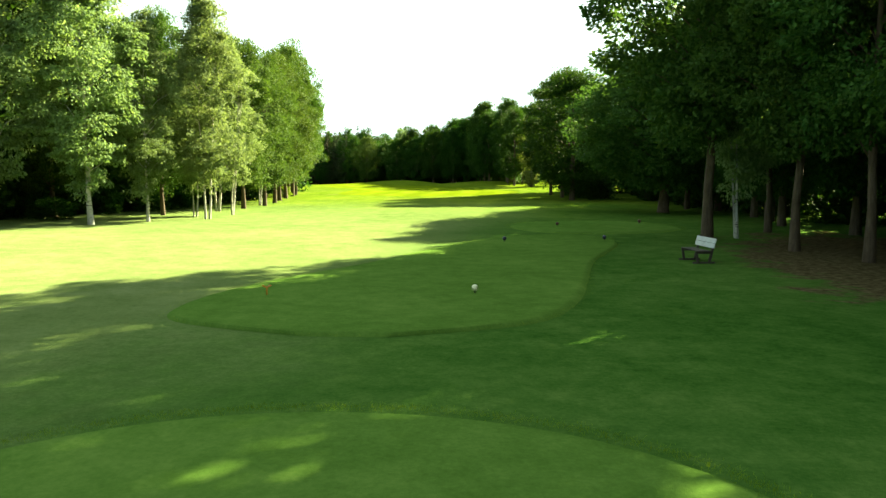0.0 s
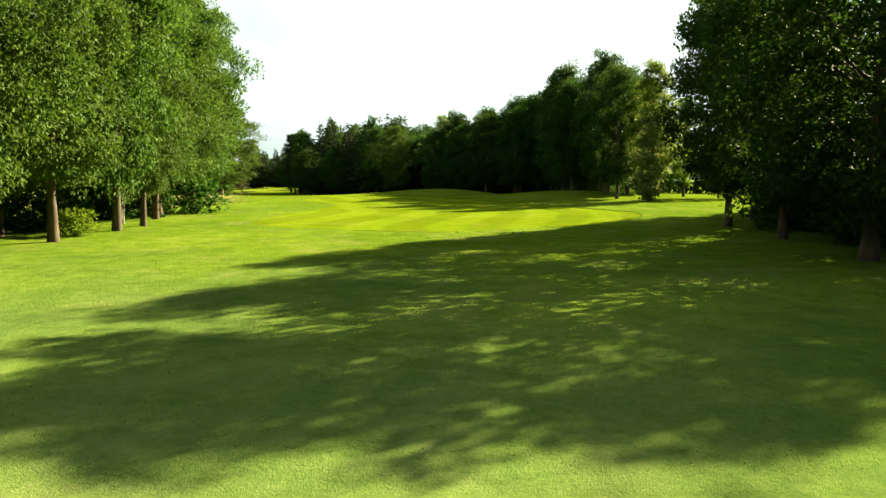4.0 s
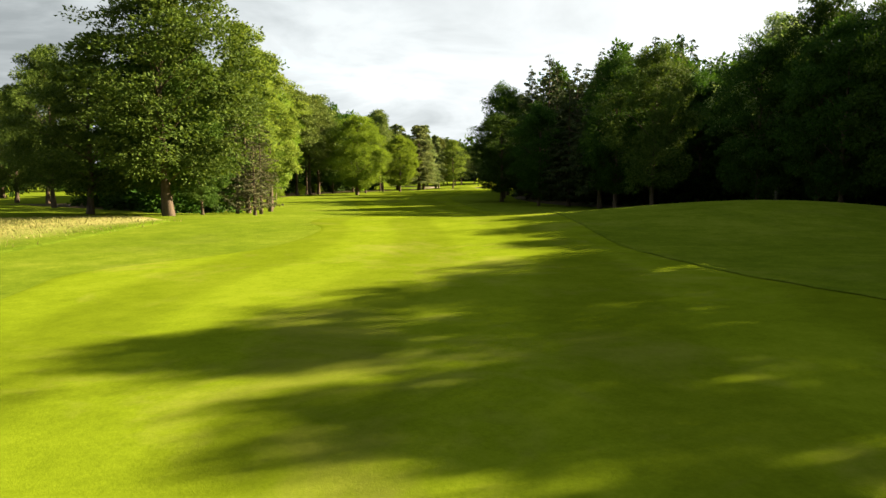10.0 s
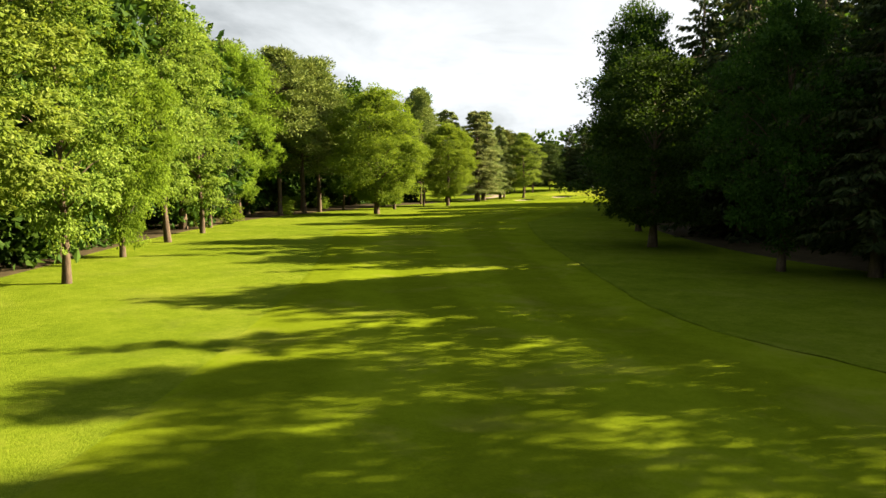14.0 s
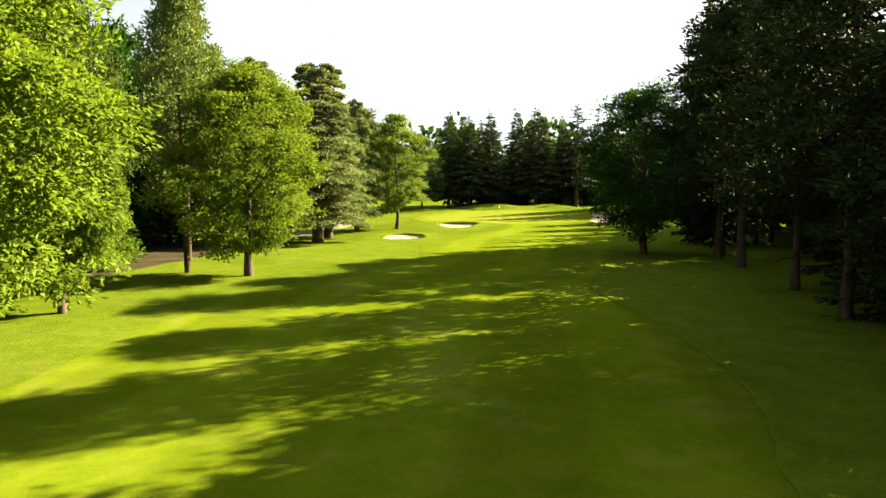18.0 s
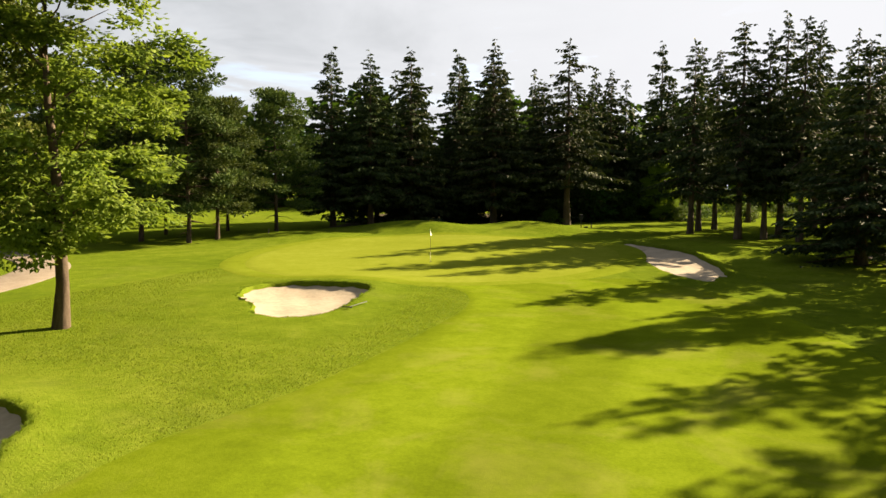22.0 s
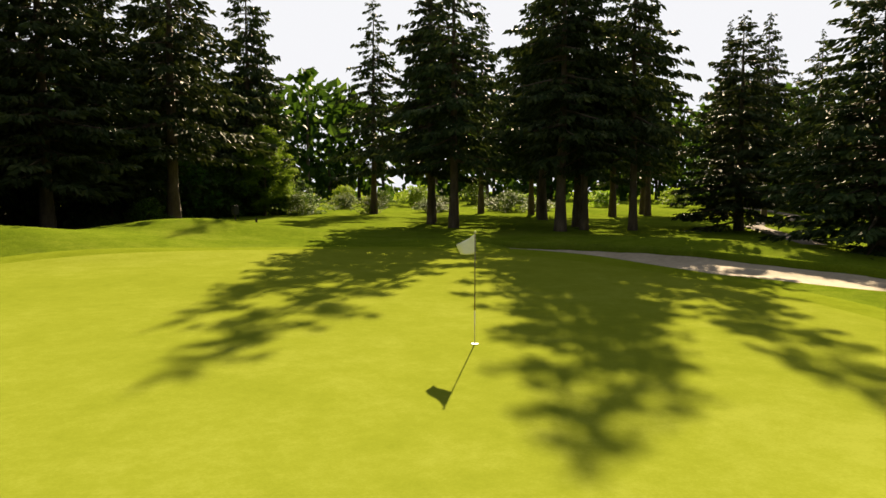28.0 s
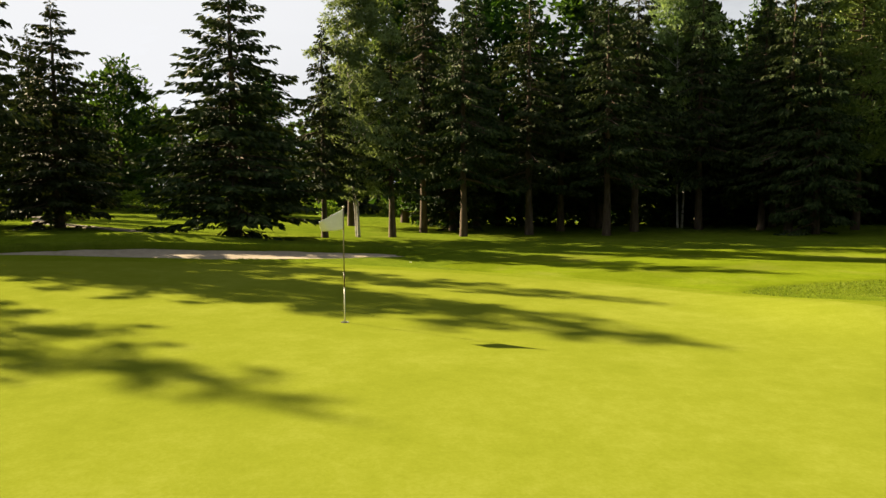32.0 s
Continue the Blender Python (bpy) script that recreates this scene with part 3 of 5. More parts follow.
def broadleaf(seed, h, r, base, lobes, per, leaf, leafmat, barkmat, droop=0.15, stems=1, lobe=0.30, top=0.8, girth=0.0165, squash=0.8):
    rng = np.random.default_rng(seed)
    wood, lines = [], []
    for s in range(stems):
        a = rng.uniform(0, 6.28)
        lean = (0.0, 0.0) if stems == 1 else (0.10 * math.cos(a + s * 2.1), 0.10 * math.sin(a + s * 2.1))
        line = trunk_line(h * 0.86, lean, rng)
        line[:, :2] += 0.0 if stems == 1 else np.array([0.25 * math.cos(a + s * 2.1), 0.25 * math.sin(a + s * 2.1)])
        line[0, 2] = -0.25
        g = girth * h * (1.0 if stems == 1 else 0.62)
        wood.append(tube(line, g * np.array([1.55, 1.0, 0.92, 0.82, 0.7, 0.55, 0.4, 0.24, 0.08]), 9))
        lines.append(line)
    u = np.linspace(-0.98, 1.0, lobes) + rng.normal(scale=0.05, size=lobes)
    u = np.clip(u, -1, 1)
    th = rng.uniform(0, 6.283) + np.arange(lobes) * 2.4 + rng.normal(scale=0.25, size=lobes)
    ring = np.power(np.clip(1 - np.abs(u) ** 2.4, 0.02, 1), 0.55) * np.where(u > 0, 1 - (1 - top) * u, 1.0)
    shape = 1 + 0.13 * np.sin(2 * th + rng.uniform(0, 6)) + 0.10 * np.sin(3 * th + 4 * u + rng.uniform(0, 6))
    inner = rng.random(lobes) < 0.22
    rad = r * ring * shape * np.where(inner, rng.uniform(0.15, 0.45, lobes), rng.uniform(0.52, 0.76, lobes))
    zc, zh = (base + h) / 2 - 0.04 * r, (h - base) / 2 * 0.88
    LC = np.stack([rad * np.cos(th), rad * np.sin(th), zc + zh * u + rng.normal(scale=0.02 * h, size=lobes)], -1)
    LR = lobe * r * rng.uniform(0.7, 1.3, lobes)
    for i in rng.permutation(lobes)[: min(lobes, 26)]:
        line = lines[i % stems]
        z0 = min(max(LC[i, 2] - 0.55 * np.hypot(*LC[i, :2]) - 0.5, base * 0.8), h * 0.8)
        p0 = np.array([np.interp(z0, line[:, 2], line[:, k]) for k in range(3)])
        p1 = LC[i]
        mid = (p0 + p1) / 2 + np.array([0, 0, 0.08 * np.linalg.norm(p1 - p0)]) + rng.normal(scale=0.12, size=3)
        g = girth * h * 0.30
        wood.append(tube([p0, (p0 + mid) / 2, mid, p1], [g, g * 0.75, g * 0.5, g * 0.15], 5))
    # every bough carries flat clumps, every clump its leaves
    clumps = 9
    own = np.repeat(np.arange(lobes), clumps)
    out = unit(LC - np.array([0, 0, zc - zh * 0.5]))
    d = unit(rng.normal(size=(lobes * clumps, 3)) + 0.7 * out[own] + np.array([0, 0, 0.25]))
    KC = LC[own] + d * LR[own][:, None] * rng.uniform(0.45, 1.05, lobes * clumps)[:, None] * np.array([1, 1, squash])
    KR = LR[own] * rng.uniform(0.30, 0.52, lobes * clumps)
    KC[:, 2] -= droop * 0.3 * np.linalg.norm(KC[:, :2] - LC[own][:, :2], axis=1)
    n = lobes * per
    at = rng.integers(0, lobes * clumps, n)
    e = unit(rng.normal(size=(n, 3)) + np.array([0, 0, 0.3]))
    C = KC[at] + e * KR[at][:, None] * rng.uniform(0.25, 1.0, n)[:, None] ** 0.6 * np.array([1.15, 1.15, 0.55 * max(1.0, squash)])
    D = unit(e * np.array([0.8, 0.8, 0.35]) + 0.35 * out[own[at]] + rng.normal(size=(n, 3)) * 0.45 + np.array([0, 0, -droop]))
    face = unit(0.75 * e + 0.45 * out[own[at]] + np.array([0, 0, 0.55]) + rng.normal(size=(n, 3)) * 0.45)
    size = leaf * rng.uniform(0.65, 1.35, n)
    return joined(wood), (C, D, size, size * 0.62, leafmat, rng, face), barkmat


def spruce(seed, h, r, base, levels, arms, per, spray, leafmat, barkmat, droop=0.28, upper=1.0, ragged=0.25):
    rng = np.random.default_rng(seed)
    line = trunk_line(h * 0.99, (0, 0), rng, wave=0.006)
    line[0, 2] = -0.25
    g = 0.0145 * h
    wood = [tube(line, g * np.array([1.5, 1.0, 0.9, 0.78, 0.65, 0.5, 0.36, 0.2, 0.05]), 8)]
    C, D, S = [], [], []
    for i in range(levels):
        f = i / (levels - 1)
        z = base + (h - base) * f ** 0.92
        reach = r * ((1 - f) ** 0.82 * upper + 0.03) * (0.72 + 0.28 * min(1, f * 5 + 0.35))
        k = max(4, int(arms * (1 - 0.5 * f)))
        for a in rng.uniform(0, 6.28) + np.arange(k) * 6.283 / k:
            a += rng.normal(scale=0.18)
            L = reach * rng.uniform(1 - ragged * 1.6, 1 + ragged * 0.5)
            out = np.array([math.cos(a), math.sin(a), 0.0])
            t = np.linspace(0, 1, 5)
            pts = np.array([0, 0, z + rng.normal(scale=0.32)]) + np.outer(t * L, out) + np.outer(-droop * L * t ** 1.3 + 0.13 * L * t ** 3 + 0.22 * (f > 0.7) * L * t, [0, 0, 1])
            if L > 0.5 and rng.random() < 0.45:
                wood.append(tube(pts[:4], [0.022 * L, 0.017 * L, 0.012 * L, 0.006 * L], 4))
            m = max(3, int(per * L / r + 3))
            q = rng.uniform(0.12, 1.02, m) ** 0.75
            c = np.stack([np.interp(q, t, pts[:, j]) for j in range(3)], -1)
            side = np.array([-out[1], out[0], 0])
            sgn = rng.choice([-1, 1], m)[:, None]
            c += side * sgn * rng.uniform(0, 0.20, m)[:, None] * L * (1.1 - q)[:, None]
            dd = unit(out * rng.uniform(0.3, 1.0, m)[:, None] + side * sgn * rng.uniform(0.2, 0.9, m)[:, None] + np.array([0, 0, -1.0]) * rng.uniform(0.15, 1.15, m)[:, None])
            C.append(c), D.append(dd), S.append(spray * rng.uniform(0.6, 1.35, m) * (0.55 + 0.45 * min(1.0, L / r + 0.2)))
    C, D, S = np.concatenate(C), np.concatenate(D), np.concatenate(S)
    top = np.stack([np.zeros(10), np.zeros(10), np.linspace(h * 0.95, h, 10)], -1)
    C, D, S = np.concatenate([C, top]), np.concatenate([D, unit(rng.normal(size=(10, 3)) * 0.4 + [0, 0, 1])]), np.concatenate([S, np.full(10, spray * 0.6)])
    return joined(wood), (C, D, S, S * 0.40, leafmat, rng), barkmat


def pine(seed, h, r, base, clumps, per, spray, leafmat, barkmat, flat=0.6):
    rng = np.random.default_rng(seed)
    line = trunk_line(h * 0.95, (rng.normal(scale=0.015), rng.normal(scale=0.015)), rng, wave=0.012)
    line[0, 2] = -0.25
    g = 0.0105 * h
    wood = [tube(line, g * np.array([1.45, 1.0, 0.93, 0.85, 0.75, 0.62, 0.46, 0.28, 0.07]), 8)]
    C, D = [], []
    for i in range(clumps):
        f = (i + rng.random()) / clumps
        z = base + (h - base) * f
        reach = r * (0.55 + 0.45 * math.sin(math.pi * min(1, 0.25 + f * 0.75))) * rng.uniform(0.35, 1.0) * (1 - 0.55 * f ** 3)
        a = i * 2.4 + rng.normal(scale=0.3)
        p0 = np.array([np.interp(z, line[:, 2], line[:, k]) for k in range(3)])
        c0 = p0 + np.array([math.cos(a) * reach, math.sin(a) * reach, 0.18 * reach + rng.normal(scale=0.15)])
        wood.append(tube([p0, (p0 * 0.55 + c0 * 0.45) - [0, 0, 0.05 * reach], c0], [0.012 * reach + 0.025, 0.03, 0.012], 4))
        rc = rng.uniform(0.55, 1.0) * (0.30 * r + 0.25)
        d = unit(rng.normal(size=(per, 3)))
        C.append(c0 + d * rc * rng.uniform(0.2, 1.0, per)[:, None] * np.array([1.15, 1.15, flat]))
        D.append(unit(d * 0.7 + rng.normal(size=(per, 3)) * 0.35 + [0, 0, 0.25]))
    C, D = np.concatenate(C), np.concatenate(D)
    S = spray * rng.uniform(0.6, 1.3, len(C))
    # dead lower branches
    for i in range(9):
        z = base * rng.uniform(0.45, 1.0)
        a, L = rng.uniform(0, 6.28), rng.uniform(0.5, 1.5)
        p0 = np.array([np.interp(z, line[:, 2], line[:, k]) for k in range(3)])
        wood.append(tube([p0, p0 + [math.cos(a) * L * 0.6, math.sin(a) * L * 0.6, -0.05], p0 + [math.cos(a) * L, math.sin(a) * L, -0.25 * L]], [0.03, 0.018, 0.006], 4))
    return joined(wood), (C, D, S, S * 0.42, leafmat, rng), barkmat


def cedar(seed, h, r, base, plates, per, spray, leafmat, barkmat):
    rng = np.random.default_rng(seed)
    line = trunk_line(h * 0.97, (0, 0), rng, wave=0.008)
    line[0, 2] = -0.25
    g = 0.021 * h
    wood = [tube(line, g * np.array([1.5, 1.0, 0.9, 0.8, 0.66, 0.52, 0.36, 0.2, 0.05]), 9)]
    C, D = [], []
    for i in range(plates):
        f = i / plates
        z = base + (h - base) * f
        L = r * (1 - 0.72 * f ** 1.5) * rng.uniform(0.6, 1.08)
        a = i * 2.4 + rng.normal(scale=0.25)
        out = np.array([math.cos(a), math.sin(a), 0.0])
        p0 = np.array([0, 0, z])
        t = np.linspace(0, 1, 5)
        pts = p0 + np.outer(t * L, out) + np.outer(0.16 * L * t - 0.26 * L * t ** 2, [0, 0, 1])
        wood.append(tube(pts, [0.020 * L + 0.02, 0.045, 0.032, 0.02, 0.008], 5))
        q = rng.uniform(0.22, 1.04, per) ** 0.8
        side = np.array([-out[1], out[0], 0])
        c = np.stack([np.interp(q, t, pts[:, j]) for j in range(3)], -1) + side * (rng.normal(size=per) * 0.20 * L * (1.15 - q * 0.6))[:, None]
        c[:, 2] += rng.normal(scale=0.10, size=per)
        C.append(c)
        D.append(unit(out * rng.uniform(0.4, 1.0, per)[:, None] + side * rng.normal(scale=0.6, size=per)[:, None] + np.array([0, 0, -1]) * rng.uniform(0.0, 0.8, per)[:, None]))
    C, D = np.concatenate(C), np.concatenate(D)
    S = spray * rng.uniform(0.6, 1.3, len(C))
    face = unit(rng.normal(size=(len(C), 3)) * 0.6 + np.array([0, 0, 0.8]) + 0.5 * unit(C * np.array([1, 1, 0])))
    return joined(wood), (C, D, S, S * 0.42, leafmat, rng, face), barkmat


KINDS = {}


def kind(key, made, h, r, name, label, category, trunk_label, crown_label):
    (tv, tf), (C, D, L, W, leafmat, rng, *face), bark = made
    KINDS[key] = dict(h=h, r=r, name=name, label=label, category=category, tl=trunk_label, cl=crown_label,
                      trunk=mesh_from(key + "_trunk", tv, tf, bark), crown=leaf_mesh(key + "_crown", C, D, L, W, leafmat, rng, face=face[0] if face else None))


OAK_T, OAK_C = "dark ridged brown trunk with spreading limbs", "dense dark green leafy crown"
for v in range(3):
    kind(f"oak{v}", broadleaf(11 + v, 15, 6.0, 1.9, 64, 620, 0.23, LEAF_OAK_SHADED, BARK, lobe=0.30, squash=0.62), 15, 6.0, "oak_tree", "full dark green broadleaf tree with a thick brown trunk", "tree", OAK_T, OAK_C)
    kind(f"green{v}", broadleaf(17 + v, 15, 6.0, 2.5, 66, 640, 0.22, LEAF_OAK_LIT, BARK, lobe=0.30, squash=0.6, top=0.7), 15, 6.0, "oak_tree", "full mid green oak with a thick brown trunk", "tree", "thick ridged brown trunk", "mid green leafy crown in layered clumps")
    kind(f"fir{v}", pine(116 + v, 16, 3.3, 4.6 - v, 84, 200, 0.30, LEAF_PINE_SHADED, BARK_PINE), 16, 3.3, "pine_tree", "tall dark pine with a bare lower trunk", "tree", "straight grey-brown trunk with dead twigs", "dark green needle clumps")
    kind(f"beech{v}", broadleaf(31 + v, 13, 5.2, 1.5, 88, 700, 0.175, LEAF_BEECH, BARK, droop=0.3, top=0.7, lobe=0.27, squash=0.65), 13, 5.2, "beech_tree", "bright yellow-green broadleaf tree with a short trunk", "tree", "brown trunk", "bright yellow-green leafy crown")
    kind(f"birch{v}", broadleaf(51 + v, 15, 3.6, 3.0, 60, 560, 0.18, LEAF_BIRCH, BARK_BIRCH, droop=0.8, stems=1 + v, lobe=0.30, top=0.45, girth=0.0080, squash=1.2), 15, 3.6, "birch_tree", "pale green weeping birch with a white trunk", "tree", "white birch trunk with dark marks", "drooping pale green foliage")
    kind(f"larch{v}", broadleaf(201 + v, 15, 3.4, 2.4, 56, 520, 0.18, LEAF_LARCH, BARK, droop=0.5, lobe=0.30, top=0.5, girth=0.0105, squash=0.9), 15, 3.4, "alder_tree", "slim tall tree with olive green foliage and a dark trunk", "tree", "slim dark trunk", "loose olive green foliage")
    kind(f"wood{v}", broadleaf(71 + v, 15, 4.6, 1.0, 40, 110, 0.58, LEAF_OAK_SHADED, BARK, droop=0.25, lobe=0.36), 15, 4.6, "woodland_tree", "dark green broadleaf tree in the wood", "tree", "slim dark trunk", "dark green leafy crown")
    kind(f"spruce{v}", spruce(91 + v, 13, 3.3, 1.0 + 0.6 * v, 50, 10, 62, 0.36, LEAF_SPRUCE, BARK, ragged=0.34), 13, 3.3, "spruce_tree", "tall dark green spruce with drooping branches", "tree", "straight dark trunk", "layered dark needle branches")
    kind(f"high{v}", spruce(191 + v, 14, 3.4, 3.0 + 0.5 * v, 44, 8, 58, 0.38, LEAF_SPRUCE, BARK, ragged=0.58, droop=0.34), 14, 3.4, "spruce_tree", "tall dark spruce with a bare lower trunk", "tree", "straight bare dark trunk", "ragged drooping needle branches")
    kind(f"pine{v}", pine(111 + v, 16, 3.3, 5.8 - v, 66, 220, 0.30, LEAF_PINE, BARK_PINE), 16, 3.3, "pine_tree", "tall pine with a bare reddish trunk and clumped needles", "tree", "bare reddish pine trunk with dead twigs", "clumps of olive green needles")
for v in range(3):
    kind(f"scots{v}", pine(401 + v, 12, 3.2, 1.5 + 0.3 * v, 52, 330, 0.25, LEAF_SCOTS, BARK_PINE, flat=0.40), 12, 3.2, "pine_tree", "dark pine with ragged level clumps and gaps of sky between", "tree", "straight grey-brown pine trunk", "ragged level clumps of dark olive needles")
kind("tall", broadleaf(305, 18, 5.6, 4.4, 84, 620, 0.23, LEAF_LIME, BARK, lobe=0.28, squash=0.62, girth=0.0105), 18, 5.6, "oak_tree", "tall broadleaf tree with a long bare trunk beside the bench", "tree", "long straight ridged brown trunk", "high dark green leafy crown")
kind("dome", broadleaf(301, 12.5, 8.4, 2.9, 140, 520, 0.24, LEAF_LIME, BARK, lobe=0.22, squash=0.7, top=0.72, girth=0.030), 12.5, 8.4, "lime_tree", "broad domed dark green tree with low sweeping foliage", "tree", "short thick brown trunk", "wide dense dome of dark green leaves")
kind("cedar0", cedar(131, 14, 4.2, 1.5, 84, 520, 0.25, LEAF_CEDAR, BARK), 14, 4.2, "cedar_tree", "blue-grey cedar with level tiers of branches", "tree", "dark straight trunk", "tiers of blue-grey needles")
kind("cedar1", cedar(132, 14, 4.0, 1.8, 82, 520, 0.25, LEAF_CEDAR, BARK), 14, 4.0, "cedar_tree", "blue-grey cedar with level tiers of branches", "tree", "dark straight trunk", "tiers of blue-grey needles")
kind("farspruce", spruce(141, 13, 3.2, 0.5, 26, 9, 24, 0.62, LEAF_SPRUCE, BARK), 13, 3.2, "spruce_tree", "dark spruce in the wood", "tree", "straight dark trunk", "dark needle branches")
kind("browned", spruce(151, 10, 2.2, 1.2, 30, 9, 26, 0.30, LEAF_BROWN, BARK, droop=0.15, ragged=0.45), 10, 2.2, "ailing_spruce", "thin spruce with browned grey-green needles", "tree", "thin brown trunk", "browned sparse needles")
kind("thicket", broadleaf(181, 4.0, 2.8, 0.1, 26, 70, 0.42, LEAF_OAK_SHADED, BARK, lobe=0.42, girth=0.010), 4.0, 2.8, "thicket", "dark green leafy undergrowth at the foot of the trees", "shrub", "thin dark stems", "dark green leaves")
kind("shrub", broadleaf(161, 2.4, 1.5, 0.1, 22, 90, 0.22, LEAF_BEECH, BARK, lobe=0.42, girth=0.012), 2.4, 1.5, "shrub", "leafy light green shrub at the edge of the wood", "shrub", "thin branching stems", "light green leaves")
kind("bramble", broadleaf(163, 2.4, 1.5, 0.1, 22, 90, 0.20, LEAF_OAK_LIT, BARK, lobe=0.42, girth=0.012), 2.4, 1.5, "shrub", "low olive green bush under the trees", "shrub", "thin branching stems", "olive green leaves")
kind("ivy", broadleaf(171, 11, 1.9, 0.3, 60, 110, 0.30, LEAF_IVY, BARK, lobe=0.40, girth=0.018, droop=0.6, squash=1.3), 11, 1.9, "ivy_clad_tree", "slim tree wrapped in pale ivy", "tree", "slim trunk", "pale ivy leaves hanging down")

RNG = random.Random(5)


def plant(key, x, y, h, r, group="", label=""):
    """A tree of the kind, standing at x, y with the given height and crown radius."""
    p = KINDS[key]
    z = float(turf(x, y))
    m = Matrix.LocRotScale((x, y, z), Euler((0, 0, RNG.uniform(0, 6.28))), None)
    size = (r / p["r"], r / p["r"], h / p["h"])
    top = new(p["name"])
    top.empty_display_size = 0.5
    top.matrix_basis = m @ Matrix.Diagonal((*size, 1))
    for part_name, me, text in (("trunk", p["trunk"], p["tl"]), ("crown", p["crown"], p["cl"])):
        ob = new(part_name, me)
        ob.parent = top
        ob["label"] = text
    return tagged(top, label or p["label"], p["category"], group)


def grove(group, rows):
    for i, (key, x, y, h, r) in enumerate(rows):
        if key in ("oak", "high", "green", "fir", "beech", "birch", "larch", "wood", "spruce", "pine", "scots"):
            key += str(i % 3)
        elif key == "cedar":
            key += str(i % 2)
        plant(key, x, y, h, r, group)


grove("trees beside the tees", [
    ("birch", -19.5, 44.3, 16.3, 4.2), ("birch", -15, 51.2, 15.1, 3.1), ("birch", -24.1, 41.8, 16.4, 3.7), ("birch", -17.6, 47.8, 13.2, 2.6), ("birch", -17.0, 54.0, 12.4, 2.4), ("birch", -15.4, 57, 13.1, 2.8), ("green", -20.2, 55.8, 15, 3.2),
    ("green", -18.3, 68.7, 15.5, 4.2), ("green", -23.5, 80.5, 16, 4.6), ("green", -25.0, 90, 16.5, 4.6), ("green", -27, 98, 17, 5.0), ("birch", -19.2, 76.1, 13.6, 3.1), ("green", -26.0, 112, 17.0, 4.8), ("green", -28.6, 122.6, 19.5, 5.6), ("green", -28.8, 118, 18, 5.6), ("green", -22.7, 102.2, 20.5, 5.0), ("green", -21.8, 95.5, 19, 5.0), ("green", -20.7, 88.9, 17.5, 4.8), ("green", -19.4, 82.4, 16, 4.4), ("green", -18.3, 75.2, 14.8, 4.2), ("birch", -18.8, 63.3, 15.5, 3.8), ("green", -26.9, 114, 17.5, 5.8), ("green", -23.2, 105.8, 14.5, 3.6),
    ("birch", -25.6, 107.2, 10.2, 1.9), ("shrub", -23.1, 98.9, 1.4, 1.2), ("green", -26.4, 51.8, 16.1, 4.3), ("green", -27.2, 64.8, 16.6, 4.2), ("green", -25.5, 77.4, 16.3, 4.1), ("green", -29.1, 93.3, 16.8, 4.4)])
# many oaks here stand out of view, added to shade the tees and rough
grove("trees right of the tees", [
    ("tall", 15.5, 38.0, 21.5, 6.5), ("birch", 17.2, 38.4, 14.4, 2.9), ("tall", 19.9, 42.1, 17.5, 4.6), ("tall", 17.3, 32.0, 18, 4.8), ("tall", 18.3, 28.0, 18.0, 4.6), ("oak", 14.8, 92.8, 15.8, 6.6),
    ("dome", 19.4, 64.4, 12.8, 8.4), ("oak", 19.1, 122.3, 18.4, 4.8), ("oak", 16.8, 118.6, 17.5, 4.4), ("oak", 13.8, 112.5, 17.0, 4.9), ("oak", 14.6, 103.4, 17.0, 5.0), ("oak", 23.8, 131, 17.4, 5.0), ("oak", 21.6, 126.5, 17.5, 4.8), ("oak", 24.3, 54.1, 13.2, 4.7), ("oak", 26, 33.6, 17.3, 4.8), ("oak", 23.5, 40, 17, 5),
    ("oak", 24.9, 20.7, 18.6, 4.9), ("oak", 22.5, 8.7, 18.9, 5), ("oak", 28.3, 13.1, 19.8, 5.4), ("oak", 21.6, -0.5, 19, 5), ("oak", 25.6, -9.5, 19, 5), ("oak", 25.6, 81.2, 16.1, 5.4), ("oak", 24.4, 95.4, 16.6, 5.3), ("oak", 20.3, 16.1, 18.8, 4.8), ("oak", 19.2, 21.4, 18.5, 4.6), ("oak", 25.2, 68.6, 19, 5.5), ("oak", 22.6, 63, 18.5, 5.0), ("oak", 23.2, 71.5, 17.2, 4.6), ("oak", 22.5, 47, 17, 4.8), ("oak", 23.5, 51.5, 17.5, 5.0), ("oak", 24.5, 57.5, 17.5, 5.0), ("oak", 26.5, 62.5, 17, 5.0)])
